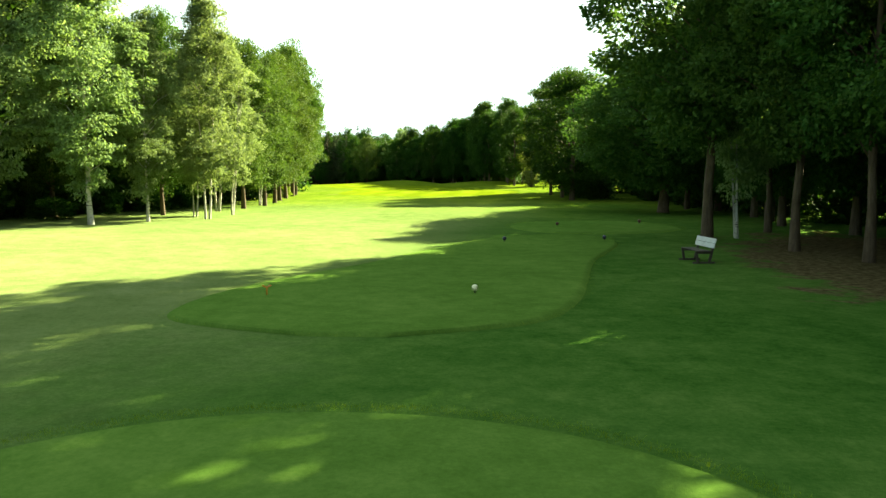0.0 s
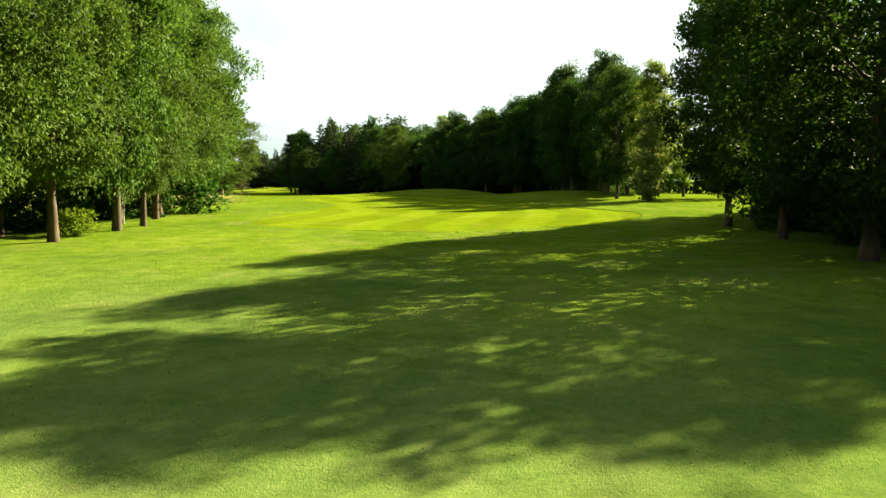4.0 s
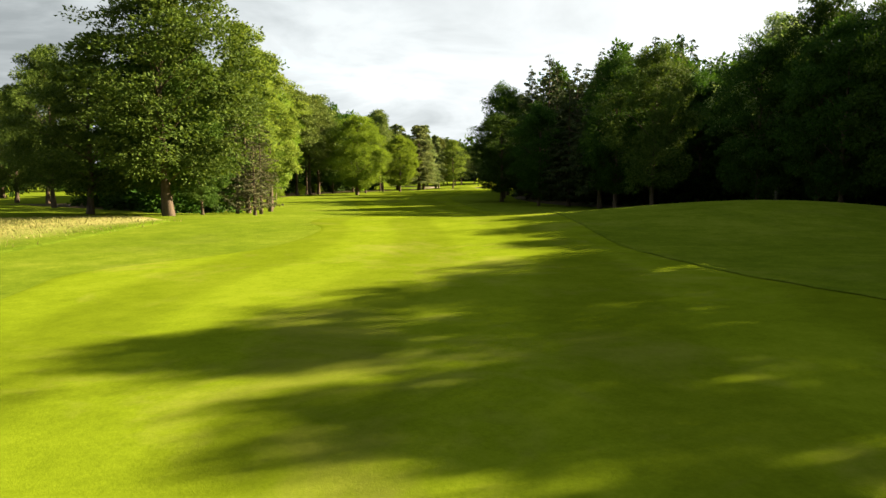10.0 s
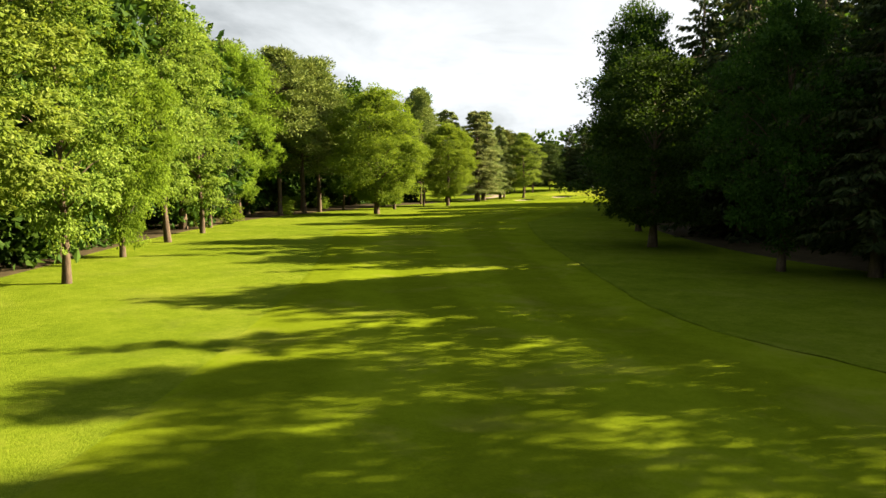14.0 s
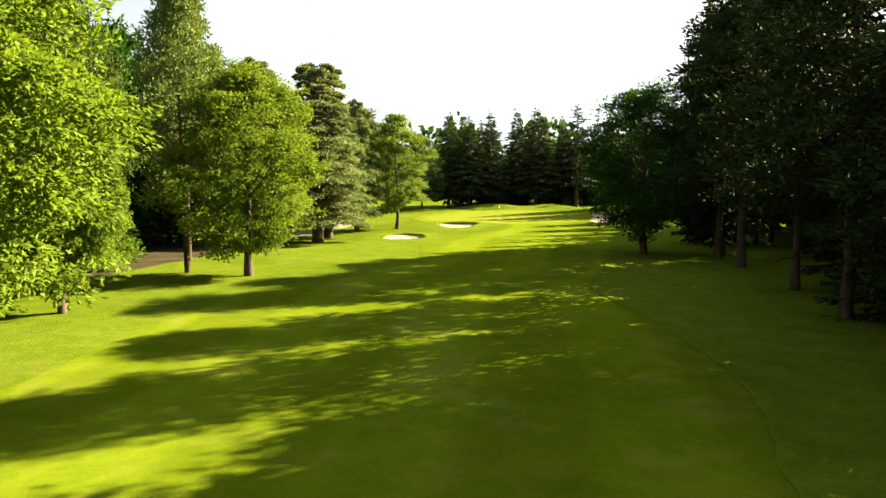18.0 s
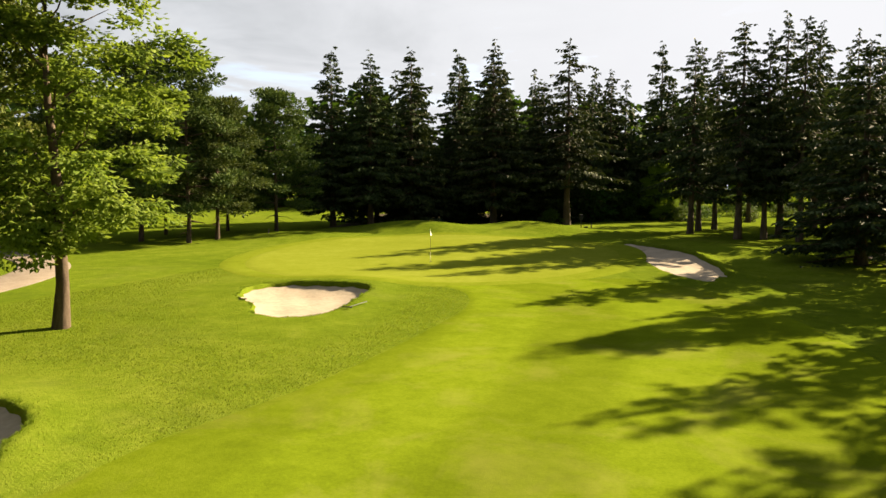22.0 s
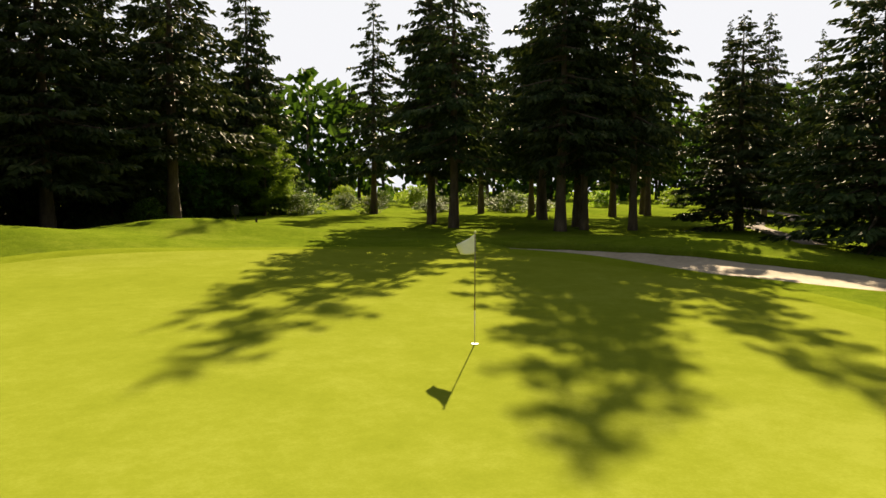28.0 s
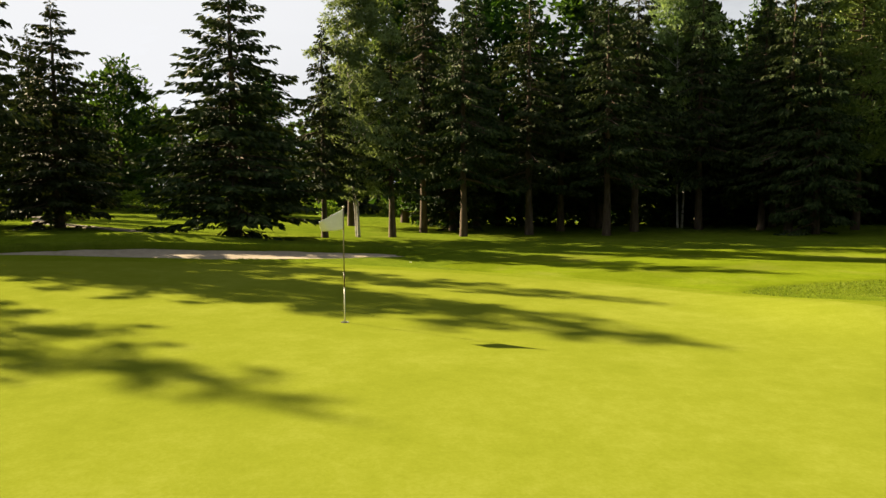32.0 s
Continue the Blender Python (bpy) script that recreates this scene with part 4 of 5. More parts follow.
grove("wood right of the fairway", [
    ("ivy", 12.8, 149.2, 10.2, 2.1), ("larch", 13.2, 150.0, 15.8, 3.4), ("larch", 20.5, 174, 14.5, 3.4), ("oak", 4.5, 185.5, 17, 4.8), ("oak", 9.5, 178.5, 17.5, 5), ("oak", -1.5, 192.5, 17, 4.8), ("oak", 4, 193, 18, 5), ("oak", -6, 207, 16, 5), ("oak", -12, 209, 16, 5), ("oak", 6, 211, 16.5, 5), ("oak", 9.6, 153.3, 15.3, 4.2), ("oak", 8.5, 159.8, 18, 4.4), ("oak", 8.4, 168.3, 18, 4.4), ("oak", 4, 203, 17, 5), ("oak", 9, 198, 17, 5), ("oak", -2, 208, 17, 5), ("oak", 14, 190, 17.5, 5), ("oak", 10, 176, 17, 4.8), ("oak", 12, 168, 17, 4.8), ("oak", 13.5, 164.2, 14.9, 4.3), ("oak", 6.9, 182.5, 16.5, 4.9), ("oak", 1.2, 188.4, 17.1, 4.8), ("birch", -4, 197.2, 17.1, 4.9), ("oak", -11.7, 202.9, 16.0, 4.4), ("birch", -20.1, 206.9, 15.5, 4.7), ("oak", -10.2, 198.3, 15.9, 4.4), ("oak", -16.5, 201, 16.0, 4.2), ("oak", -5.5, 193, 16, 4.4), ("oak", -4.4, 190.8, 16.6, 4.6), ("oak", -1, 187.4, 17.5, 4.6), ("oak", 2.2, 184, 18.5, 4.6), ("oak", 3.5, 175.5, 19, 5), ("oak", 3.2, 180.5, 19.5, 5), ("oak", 4.5, 170.5, 16, 4.6),
    ("spruce", -32.2, 218.4, 14.7, 4.0), ("oak", -28, 213.6, 12.9, 4.5), ("oak", -10, 190.8, 13.5, 4.2), ("oak", -14.5, 195.5, 12.5, 4.0), ("oak", -20.5, 200.5, 13, 4.0), ("oak", -4.6, 186.4, 14.4, 4.2), ("oak", -15.8, 209.1, 13.2, 4.3), ("oak", -37.1, 217.1, 11.9, 4.4), ("oak", 14.3, 173, 13.8, 4.7), ("larch", 25.2, 163.4, 13, 3.6),
    ("oak", -43.4, 210.7, 10.5, 3.2), ("oak", -51.1, 217, 9.9, 4.6), ("spruce", -40.2, 210.9, 12.6, 3.2), ("spruce", -35.7, 207.8, 14.1, 3.6), ("oak", -33.1, 204.8, 13.6, 3.8), ("green", -28.9, 201.9, 13.4, 4.0)])
grove("conifers right of the fairway", [
    ("oak", -56, 226.8, 14.7, 3.8), ("spruce", -51.7, 226, 16.1, 3.4), ("fir", -64.8, 244.5, 15.5, 3.3), ("fir", -63.3, 246.5, 15.6, 3.1), ("spruce", -59.7, 238.7, 14.3, 3.6), ("fir", -65.5, 250, 15.2, 3.8), ("fir", -68.7, 257.9, 15.3, 3.6),
    # low spruces at x -67 to -61 are added fill that blocks the sun
    ("fir", -70.2, 264.7, 14.6, 3.6), ("oak", -79.3, 279.7, 11.5, 5.0), ("fir", -72.8, 273.5, 16.8, 4.1), ("fir", -74.4, 278.6, 16.0, 3.9), ("spruce", -66, 270, 9.5, 3.2), ("spruce", -64, 276.5, 11, 3.4), ("spruce", -67.2, 264.8, 8.5, 3.0), ("spruce", -61.5, 271.5, 13, 3.6), ("spruce", -66.5, 258.5, 9, 3.0), ("spruce", -62.5, 262, 12, 3.4), ("spruce", -72.5, 292.7, 13.7, 2.9), ("spruce", -76.6, 291.9, 13.6, 2.7), ("spruce", -74.4, 281.5, 14.3, 3.0), ("spruce", -69.8, 301.5, 12, 2.9),
    ("spruce", -71.3, 310.7, 11.4, 2.9), ("spruce", -63.3, 254.5, 14.8, 3.7), ("spruce", -63.4, 266.9, 15.9, 3.9), ("spruce", -63.6, 280.2, 18, 4.2), ("spruce", -66.5, 282, 18.5, 4.0), ("fir", -66.6, 254.0, 10.5, 3.2), ("fir", -62.0, 242.4, 12.5, 3.2), ("spruce", -60.5, 258.0, 14, 3.4)])
grove("trees left of the fairway", [
    ("green", -48.8, 169.7, 14.2, 6.8), ("green", -51.6, 171.6, 11.5, 4.6), ("green", -54.6, 168.2, 9.8, 4.4), ("green", -49.5, 172.8, 5.6, 2), ("browned", -48.3, 176.2, 5.5, 1.5), ("larch", -56.1, 182.8, 15.1, 3.4), ("green", -57.4, 177.1, 11.5, 3.2), ("browned", -53.3, 181.5, 8.3, 1.6), ("browned", -54.5, 180.2, 9.8, 1.7),
    ("larch", -59, 188, 13.9, 3.4), ("larch", -63.7, 192.8, 12.5, 2.7), ("beech", -70.4, 198.7, 11.7, 2.7), ("larch", -76.1, 204.7, 16.8, 3.4), ("beech", -95.6, 224.6, 16.5, 4.6), ("pine", -97.8, 237.1, 16.9, 4.2), ("pine", -96.5, 230.4, 17.1, 4.2),
    ("green", -71.4, 175.4, 13.2, 3.9), ("green", -86.3, 183.2, 14, 4.5), ("green", -101.9, 188.1, 13.2, 5), ("larch", -81.4, 210.7, 14.3, 3)])
grove("trees along the left of the upper fairway", [
    ("beech", -90, 238.1, 13.4, 5.6), ("beech", -96, 258.6, 10.9, 4.5), ("spruce", -86.5, 214.9, 11.9, 2.5), ("pine", -100.3, 236.8, 16.4, 3), ("pine", -97.2, 234.4, 16.2, 3.8), ("pine", -99.8, 226.6, 17.5, 4.2), ("green", -95.4, 247.1, 12.1, 2.9),
    ("green", -98.6, 241.7, 13.4, 2.9), ("pine", -100.1, 258.6, 15.4, 2.5), ("beech", -95.3, 247, 9.4, 2.5), ("cedar", -105.5, 279.1, 14.6, 5.2), ("cedar", -109.5, 276.5, 14.8, 5.2), ("cedar", -107.5, 283.8, 14.9, 4.3), ("cedar", -109.2, 291.6, 13, 3), ("pine", -111.3, 296.1, 12.5, 2.8),
    ("larch", -107.1, 296.1, 11.8, 3.8), ("pine", -104.9, 263.8, 16.9, 2.6), ("green", -100.5, 250.8, 13.5, 3.6), ("pine", -109.6, 270.5, 14.7, 2.8), ("green", -106.8, 257.3, 13.6, 3.6)])
grove("pines behind the putting green", [
    ("scots", -120.8, 330.3, 11.0, 3.3), ("scots", -124.9, 329.8, 9.6, 2.9), ("scots", -121.4, 323.5, 9.8, 3.2), ("scots", -122.0, 321.2, 12.8, 3.4), ("scots", -125.9, 321.2, 13.2, 3.6), ("scots", -128.6, 317.0, 12.0, 3.2), ("scots", -127.4, 325.6, 10.8, 2.8), ("spruce", -119.2, 336.8, 14.6, 3.9), ("spruce", -115.9, 337.2, 13.9, 4.0),
    ("spruce", -113.7, 341, 15.2, 4.2), ("spruce", -111.2, 347, 15.7, 4.2), ("spruce", -106.8, 343.6, 15.5, 4.7), ("spruce", -103.6, 349.5, 13.1, 4.0), ("high", -100.8, 346.8, 16.2, 4.8), ("bramble", -102.2, 346.2, 1.3, 1.0), ("high", -98.1, 357, 14.7, 4.2), ("spruce", -117.4, 342, 13.7, 3.8), ("spruce", -109.2, 353, 15.5, 4.0), ("spruce", -93.3, 358.5, 17.5, 3.8)])
grove("spruces beside the long bunker", [
    ("high", -89.6, 339.6, 13.4, 3.0), ("high", -90.2, 336.5, 13.6, 3.3), ("high", -87.2, 332.3, 13.9, 3.5), ("high", -85.6, 332.5, 13.2, 2.8), ("high", -84.5, 334.2, 14.6, 3.4), ("high", -88.4, 341.5, 13.6, 3.0), ("high", -85.0, 355.5, 15.5, 3.4), ("high", -77.6, 352.5, 15, 3.2),
    ("high", -75.6, 349.0, 14.6, 3.2), ("high", -78.4, 344.5, 15.0, 3.6), ("high", -73.0, 343.5, 14.8, 3.4), ("high", -68.4, 344.6, 14.6, 3.2), ("high", -66.4, 347.0, 14.4, 3.2), ("high", -62.1, 342.8, 14.0, 2.6), ("high", -59.2, 341.6, 14.8, 2.8), ("high", -51.2, 342.3, 14.4, 3.8), ("high", -81.5, 340.5, 15.0, 3.6), ("high", -83.6, 331.4, 13.8, 2.9), ("spruce", -78.5, 329.5, 10.0, 3.3)])
grove("spruces beyond the putting green", [
    ("spruce", -82.1, 321.1, 10.9, 4.2), ("high", -79.9, 317.5, 9.4, 2.0), ("birch", -78.6, 315.9, 12.0, 2.5), ("high", -78.2, 314.4, 11.0, 2.3), ("high", -76.9, 310.8, 12.4, 2.6), ("high", -74.0, 312.6, 13.8, 2.8), ("high", -75.3, 307.1, 13.2, 3.0), ("high", -76.2, 303.2, 13, 3.0),
    ("high", -73.2, 300.6, 15, 3.2), ("high", -71.4, 296, 15, 3.2), ("high", -75.2, 292.6, 14, 3.0), ("pine", -73.6, 287.6, 15, 3.6), ("high", -69.6, 290.4, 16, 3.4), ("high", -68.4, 301.6, 14.5, 3.4), ("high", -69.0, 309, 14, 3.2), ("high", -67.6, 316.6, 13, 3.0), ("high", -65.8, 311.4, 15, 3.6), ("high", -72.2, 304.6, 11, 3.0),
    # the wood trees are hidden by the spruces, added to thicken their shadow
    ("wood", -66, 307, 15.5, 4.4), ("wood", -65, 301, 15.5, 4.4), ("wood", -62, 313, 16, 4.4), ("wood", -66, 294.5, 15, 4.2), ("birch", -69.6, 296.4, 18, 2.8), ("beech", -93.0, 356, 6.0, 2.2), ("birch", -89.6, 372, 11.5, 2.2), ("oak", -94.5, 366, 7.5, 3.2)])


# the depth of the woods
def fill_wood(group, seed, kinds, lines, hs, rs, count):
    """Trees scattered in a band that follows a line, at least three metres apart."""
    rng, done = random.Random(seed), []
    P = np.array(lines, float)
    seg = np.linalg.norm(np.diff(P[:, :2], axis=0), axis=1)
    s = np.concatenate([[0], np.cumsum(seg)])
    tries = 0
    while len(done) < count and tries < count * 30:
        tries += 1
        t = rng.uniform(0, s[-1])
        x, y, w = (np.interp(t, s, P[:, k]) for k in range(3))
        x, y = x + rng.uniform(-w, w), y + rng.uniform(-w, w)
        if all((x - a) ** 2 + (y - b) ** 2 > 9 for a, b in done):
            done.append((x, y))
            k = rng.choice(kinds)
            plant(k, x, y, rng.uniform(*hs), rng.uniform(*rs), group)


fill_wood("wood left of the tees", 1, ["wood0", "wood1", "wood2"], [(-32.6, 29.6, 5), (-33.8, 64.6, 6), (-35.4, 102.5, 5)], (15, 19), (3.8, 5.2), 34)
fill_wood("wood right of the tees", 2, ["wood0", "wood1", "wood2"], [(33.2, 9.2, 7), (32.5, 66.3, 7), (31.7, 114.7, 6)], (15, 18), (4.2, 5.6), 34)
fill_wood("wood right of the tees", 12, ["wood0", "wood1", "wood2"], [(37.3, 119.9, 5), (36, 134, 4)], (15, 18), (4.2, 5.6), 7)
fill_wood("wood right of the fairway", 3, ["wood0", "wood1", "wood2", "farspruce"], [(7, 207, 6), (-19, 220, 8), (-36.8, 228, 7)], (13, 16.5), (4, 5.4), 34)
fill_wood("conifers right of the fairway", 4, ["farspruce", "farspruce", "wood0"], [(-33, 218.5, 4), (-44, 228.6, 5), (-50, 240.4, 4)], (15, 17.5), (3.4, 4.6), 26)
fill_wood("conifers right of the fairway", 14, ["farspruce", "farspruce", "wood0"], [(-55, 251.2, 4), (-56.5, 267.3, 5), (-59, 298.6, 4)], (14, 17), (3.2, 4.4), 22)
fill_wood("wood left of the fairway", 5, ["wood0", "wood1", "wood2"], [(-70.5, 189, 5), (-90, 209, 5), (-106, 228, 5), (-113.5, 250, 5), (-119, 277, 4)], (14, 18), (3.6, 4.8), 46)
fill_wood("far wood by the road", 6, ["wood0", "wood1", "wood2"], [(-50.8, 127.2, 4), (-111, 175.1, 8), (-141.2, 199.5, 8)], (13, 17), (4, 6), 8)
fill_wood("wood behind the putting green", 7, ["farspruce", "farspruce", "farspruce"], [(-118.4, 346.2, 4), (-107.1, 352.5, 4), (-91.7, 362.7, 3)], (12, 15), (2.6, 3.6), 16)
fill_wood("wood beyond the putting green", 8, ["farspruce", "wood0", "farspruce"], [(-40.5, 360, 8), (-28.7, 334.6, 7), (-39.9, 310.4, 7), (-53.6, 282, 5)], (11, 14.5), (3, 4.4), 26)


# dark undergrowth at the foot of the woods
fill_wood("undergrowth of the wood left of the tees", 31, ["thicket"], [(-30.6, 34.7, 2.5), (-31, 64.6, 2.5), (-30, 100.7, 2.5)], (2.5, 4.5), (2.4, 3.4), 24)
fill_wood("undergrowth of the wood right of the tees", 32, ["thicket"], [(30.4, 4, 2.5), (29.5, 46.1, 2.5), (28.8, 76.1, 3), (28, 104.4, 3), (29.9, 125.9, 3)], (2.5, 4.5), (2.4, 3.6), 30)
fill_wood("undergrowth of the wood right of the fairway", 33, ["thicket"], [(2.4, 199.1, 2), (-17.5, 211.5, 2), (-31.5, 220.2, 2), (-40.1, 222.7, 2), (-49.6, 233.3, 2)], (3, 5.5), (2.6, 3.8), 28)
fill_wood("undergrowth of the conifers", 34, ["thicket"], [(-56.9, 241.1, 1.5), (-61.8, 259.7, 1.5), (-65.8, 281.7, 1.5), (-65.6, 309.6, 1.5)], (2.5, 4.5), (2.2, 3.2), 22)
fill_wood("undergrowth of the wood left of the fairway", 35, ["thicket"], [(-66.4, 186.8, 2), (-86, 206, 2), (-103.5, 226.5, 2), (-111.5, 249, 2), (-117, 274, 2)], (2, 4), (2.2, 3.2), 30)
fill_wood("undergrowth of the wood left of the fairway", 41, ["thicket"], [(-54, 175, 1.5), (-62, 180, 3), (-74, 186, 4)], (2.4, 4.4), (2.2, 3.2), 16)
fill_wood("undergrowth of the wood left of the tees", 42, ["thicket"], [(-29.5, 112, 1), (-28.5, 121, 1)], (3.0, 4.8), (2.2, 3.0), 5)
fill_wood("far wood behind the pines", 43, ["wood0", "wood1", "wood2"], [(-197.7, 346.7, 6), (-167.9, 383.6, 6), (-130, 408.5, 6), (-94.5, 416, 6)], (10, 14), (4.6, 6), 34)
fill_wood("undergrowth behind the spruces", 36, ["thicket"], [(-116.4, 345.4, 1.5), (-105, 350.5, 1.5), (-94.1, 357.7, 1.5)], (2, 3.5), (1.8, 2.6), 12)
fill_wood("conifers right of the fairway", 15, ["farspruce", "wood0", "farspruce"], [(-49, 246, 3.5), (-48, 254, 4), (-46, 262, 4)], (15, 17.5), (3.4, 4.6), 14)
fill_wood("undergrowth of the wood left of the tees", 37, ["thicket"], [(-25, 48, 1.5), (-24, 72, 1.5), (-27, 96, 1.5), (-30, 112, 1.5)], (1.2, 2.4), (1.6, 2.4), 14)
fill_wood("undergrowth of the wood right of the tees", 38, ["thicket"], [(18.5, 95, 1.5), (17.5, 108, 1.5), (22, 122, 2)], (2.4, 4.2), (2.2, 3.0), 12)
fill_wood("undergrowth behind the putting green", 39, ["bramble"], [(-96.7, 355.3, 2), (-82.3, 357.7, 2), (-67.3, 356, 3)], (0.8, 1.6), (1.0, 1.6), 9)


# ---- small ground areas ----
def band(name, centre, width, n, mat, lift, label, category):
    C = smooth_line(centre, n)
    T = unit(np.gradient(C, axis=0))
    N = np.stack([-T[:, 1], T[:, 0]], -1) * width / 2
    return strip(name, C + N, C - N, n, 5, mat, lift, label, category, 0.05)


band("asphalt_path", [(-32, 111), (-36.6, 125.7), (-41.6, 135.4), (-47, 142.7), (-57, 151.3), (-81.4, 164.8)], 2.2, 60, ASPHALT, 0.04, "narrow grey asphalt cart path beside the rough", "path")
band("sandy_path", [(-111.5, 284.4), (-113.9, 293.8), (-116.8, 302.9), (-121.6, 309.1), (-129.9, 313.9), (-141.8, 318.1)], 2.4, 50, PATHM, 0.04, "pale sandy path beside the pines", "path")
band("sandy_path", [(-81.6, 323.6), (-74, 331.9), (-62.2, 337), (-50.1, 346.9), (-35.7, 365)], 1.0, 50, PATHM, 0.04, "pale sandy path under the spruces", "path")
strip("tall_grass", [(-60, 132), (-62, 145), (-57, 158), (-48.5, 168)], [(-33.5, 128), (-30.4, 140), (-34, 150), (-43.5, 166)], 40, 24, TALL, 0.05, "band of tall dry straw-coloured grass", "tall grass")
strip("wood_floor", [(7.4, 178), (0.6, 189), (-7.1, 197.3), (-30.7, 207.5), (-45.9, 216), (-58.1, 233.2), (-62.1, 252.1), (-67.8, 288.5)], [(14, 186), (18, 205), (13.3, 228.5), (-21.7, 241.5), (-37.3, 241.6), (-45.2, 255.3), (-47.5, 277), (-48.5, 298.5)], 60, 12, LITTER, 0.03, "dark floor of the wood with litter and moss", "soil", 0.05)
strip("wood_floor", [(-31.6, 24.4), (-32.2, 64.7), (-32.1, 97.9), (-33.2, 109.4)], [(-56.4, 24.8), (-55.8, 64.5), (-52.9, 97), (-44.2, 108.7)], 40, 10, LITTER, 0.03, "dark floor of the wood with litter and moss", "soil", 0.05)
strip("wood_floor", [(-53.5, 174.6), (-65.9, 190.7), (-79.6, 206), (-92.3, 222.8), (-99.5, 243.4), (-104.7, 261.6), (-108.9, 277.5)], [(-85.8, 177.8), (-90.7, 190.1), (-102.8, 204.8), (-113.8, 223.9), (-121.8, 244.1), (-125.9, 262), (-126.7, 277.4)], 50, 10, LITTER, 0.03, "dark floor of the wood with litter and moss", "soil", 0.05)
strip("wood_floor", [(-118.7, 334), (-108.2, 340), (-102.4, 346), (-100, 354)], [(-125.6, 361.7), (-109.1, 366.7), (-103, 368.9), (-98, 367.8)], 90, 36, LITTER, 0.03, "dark floor under the spruces with fallen needles", "soil", 0.05)


def lip(line, side, name="rough_edge"):
    """The edge of the longer grass along the fairway."""
    C = smooth_line(line, 420)
    T = unit(np.gradient(C, axis=0))
    N = np.stack([-T[:, 1], T[:, 0]], -1) * side
    rows = []
    for off, up in ((-0.06, 0.02), (-0.01, 0.05), (0.08, 0.055), (0.4, 0.02), (0.8, -0.03)):
        wob = 0.05 * np.sin(np.arange(len(C)) * 1.7) + 0.04 * np.sin(np.arange(len(C)) * 0.61)
        P = C + N * (off + wob)[:, None]
        rows.append(np.stack([P[:, 0], P[:, 1], turf(P[:, 0], P[:, 1]) + up], -1))
    me = mesh_from(name, np.array(rows), grid_faces(len(rows), len(C)), ROUGH)
    tagged(new(name, me), "ridge of longer grass along the mown fairway", "grass edge", kind="structure")


lip(FAIR_R[:30], -1)


# ---- far woods ----
def far_woods():
    rng = np.random.default_rng(8)
    C, D, S, wood = [], [], [], []
    loop = smooth_line([(60, -40), (75, 60), (85, 170), (70, 260), (30, 330), (-5, 385), (-60, 410), (-120, 400), (-165, 360), (-175, 300), (-165, 240), (-170, 170), (-120, 110), (-85, 60), (-80, -40), (0, -90), (60, -40)], 440)
    for x, y in loop:
        x, y = x + rng.normal(scale=5), y + rng.normal(scale=5)
        h, r = rng.uniform(13, 19), rng.uniform(4, 6.5)
        z = float(land(x, y))
        m = 200
        d = unit(rng.normal(size=(m, 3)))
        C.append(np.array([x, y, z + h * 0.50]) + d * np.array([r, r, h * 0.50]) * rng.uniform(0.7, 1.0, m)[:, None])
        D.append(unit(d * 0.6 + rng.normal(size=(m, 3)) * 0.5 - [0, 0, 0.2]))
        S.append(rng.uniform(1.1, 2.2, m))
        wood.append(tube([(x, y, z - 0.2), (x, y, z + h * 0.4), (x, y, z + h * 0.75)], [0.3, 0.22, 0.08], 5))
    C, D, S = np.concatenate(C), np.concatenate(D), np.concatenate(S)
    top = tagged(new("far_woods"), "dark green woods in the distance round the course", "woods", kind="stuff")
    for name, me in (("crowns", leaf_mesh("far_crowns", C, D, S, S * 0.75, LEAF_OAK_SHADED, rng)), ("trunks", mesh_from("far_trunks", *joined(wood), BARK))):
        ob = new(name, me)
        ob.parent = top


far_woods()
fill_wood("undergrowth behind the putting green", 21, ["bramble", "shrub", "bramble"], [(-109, 371.3, 2), (-84.3, 375, 3), (-65.5, 372.7, 4), (-51.1, 358.5, 4)], (1.2, 2.6), (1.2, 2.2), 14)
fill_wood("undergrowth beyond the putting green", 22, ["shrub"], [(-45.7, 338.9, 4), (-48.3, 317.7, 4), (-44.2, 304.2, 4)], (1.0, 2.4), (1.0, 2.0), 14)
fill_wood("undergrowth left of the fairway", 23, ["shrub"], [(-66, 190.5, 2), (-85, 209, 2), (-102, 238, 2), (-108.5, 262, 2)], (1.0, 1.8), (0.9, 1.4), 9)


# ---- grass blades ----
def blades(name, seed, box, count, height, mat, label, keep):
    rng = np.random.default_rng(seed)
    x, y = rng.uniform(box[0], box[1], count), rng.uniform(box[2], box[3], count)
    ok = keep(x, y)
    x, y = x[ok], y[ok]
    n = len(x)
    C = np.stack([x, y, turf(x, y) - 0.01], -1)
    h = height * rng.uniform(0.5, 1.3, n)
    a = rng.uniform(0, 6.283, n)
    side = np.stack([np.cos(a), np.sin(a), 0 * a], -1) * (0.012 + 0.10 * h)[:, None]
    tip = C + np.stack([rng.normal(scale=0.4, size=n) * h, rng.normal(scale=0.4, size=n) * h, h], -1)
    V = np.stack([C - side, C + side, tip], 1).reshape(-1, 3)
    me = bpy.data.meshes.new(name)
    me.from_pydata(V, [], np.arange(n * 3).reshape(-1, 3))
    me.materials.append(mat)
    tagged(new(name, me), label, "grass", kind="stuff")


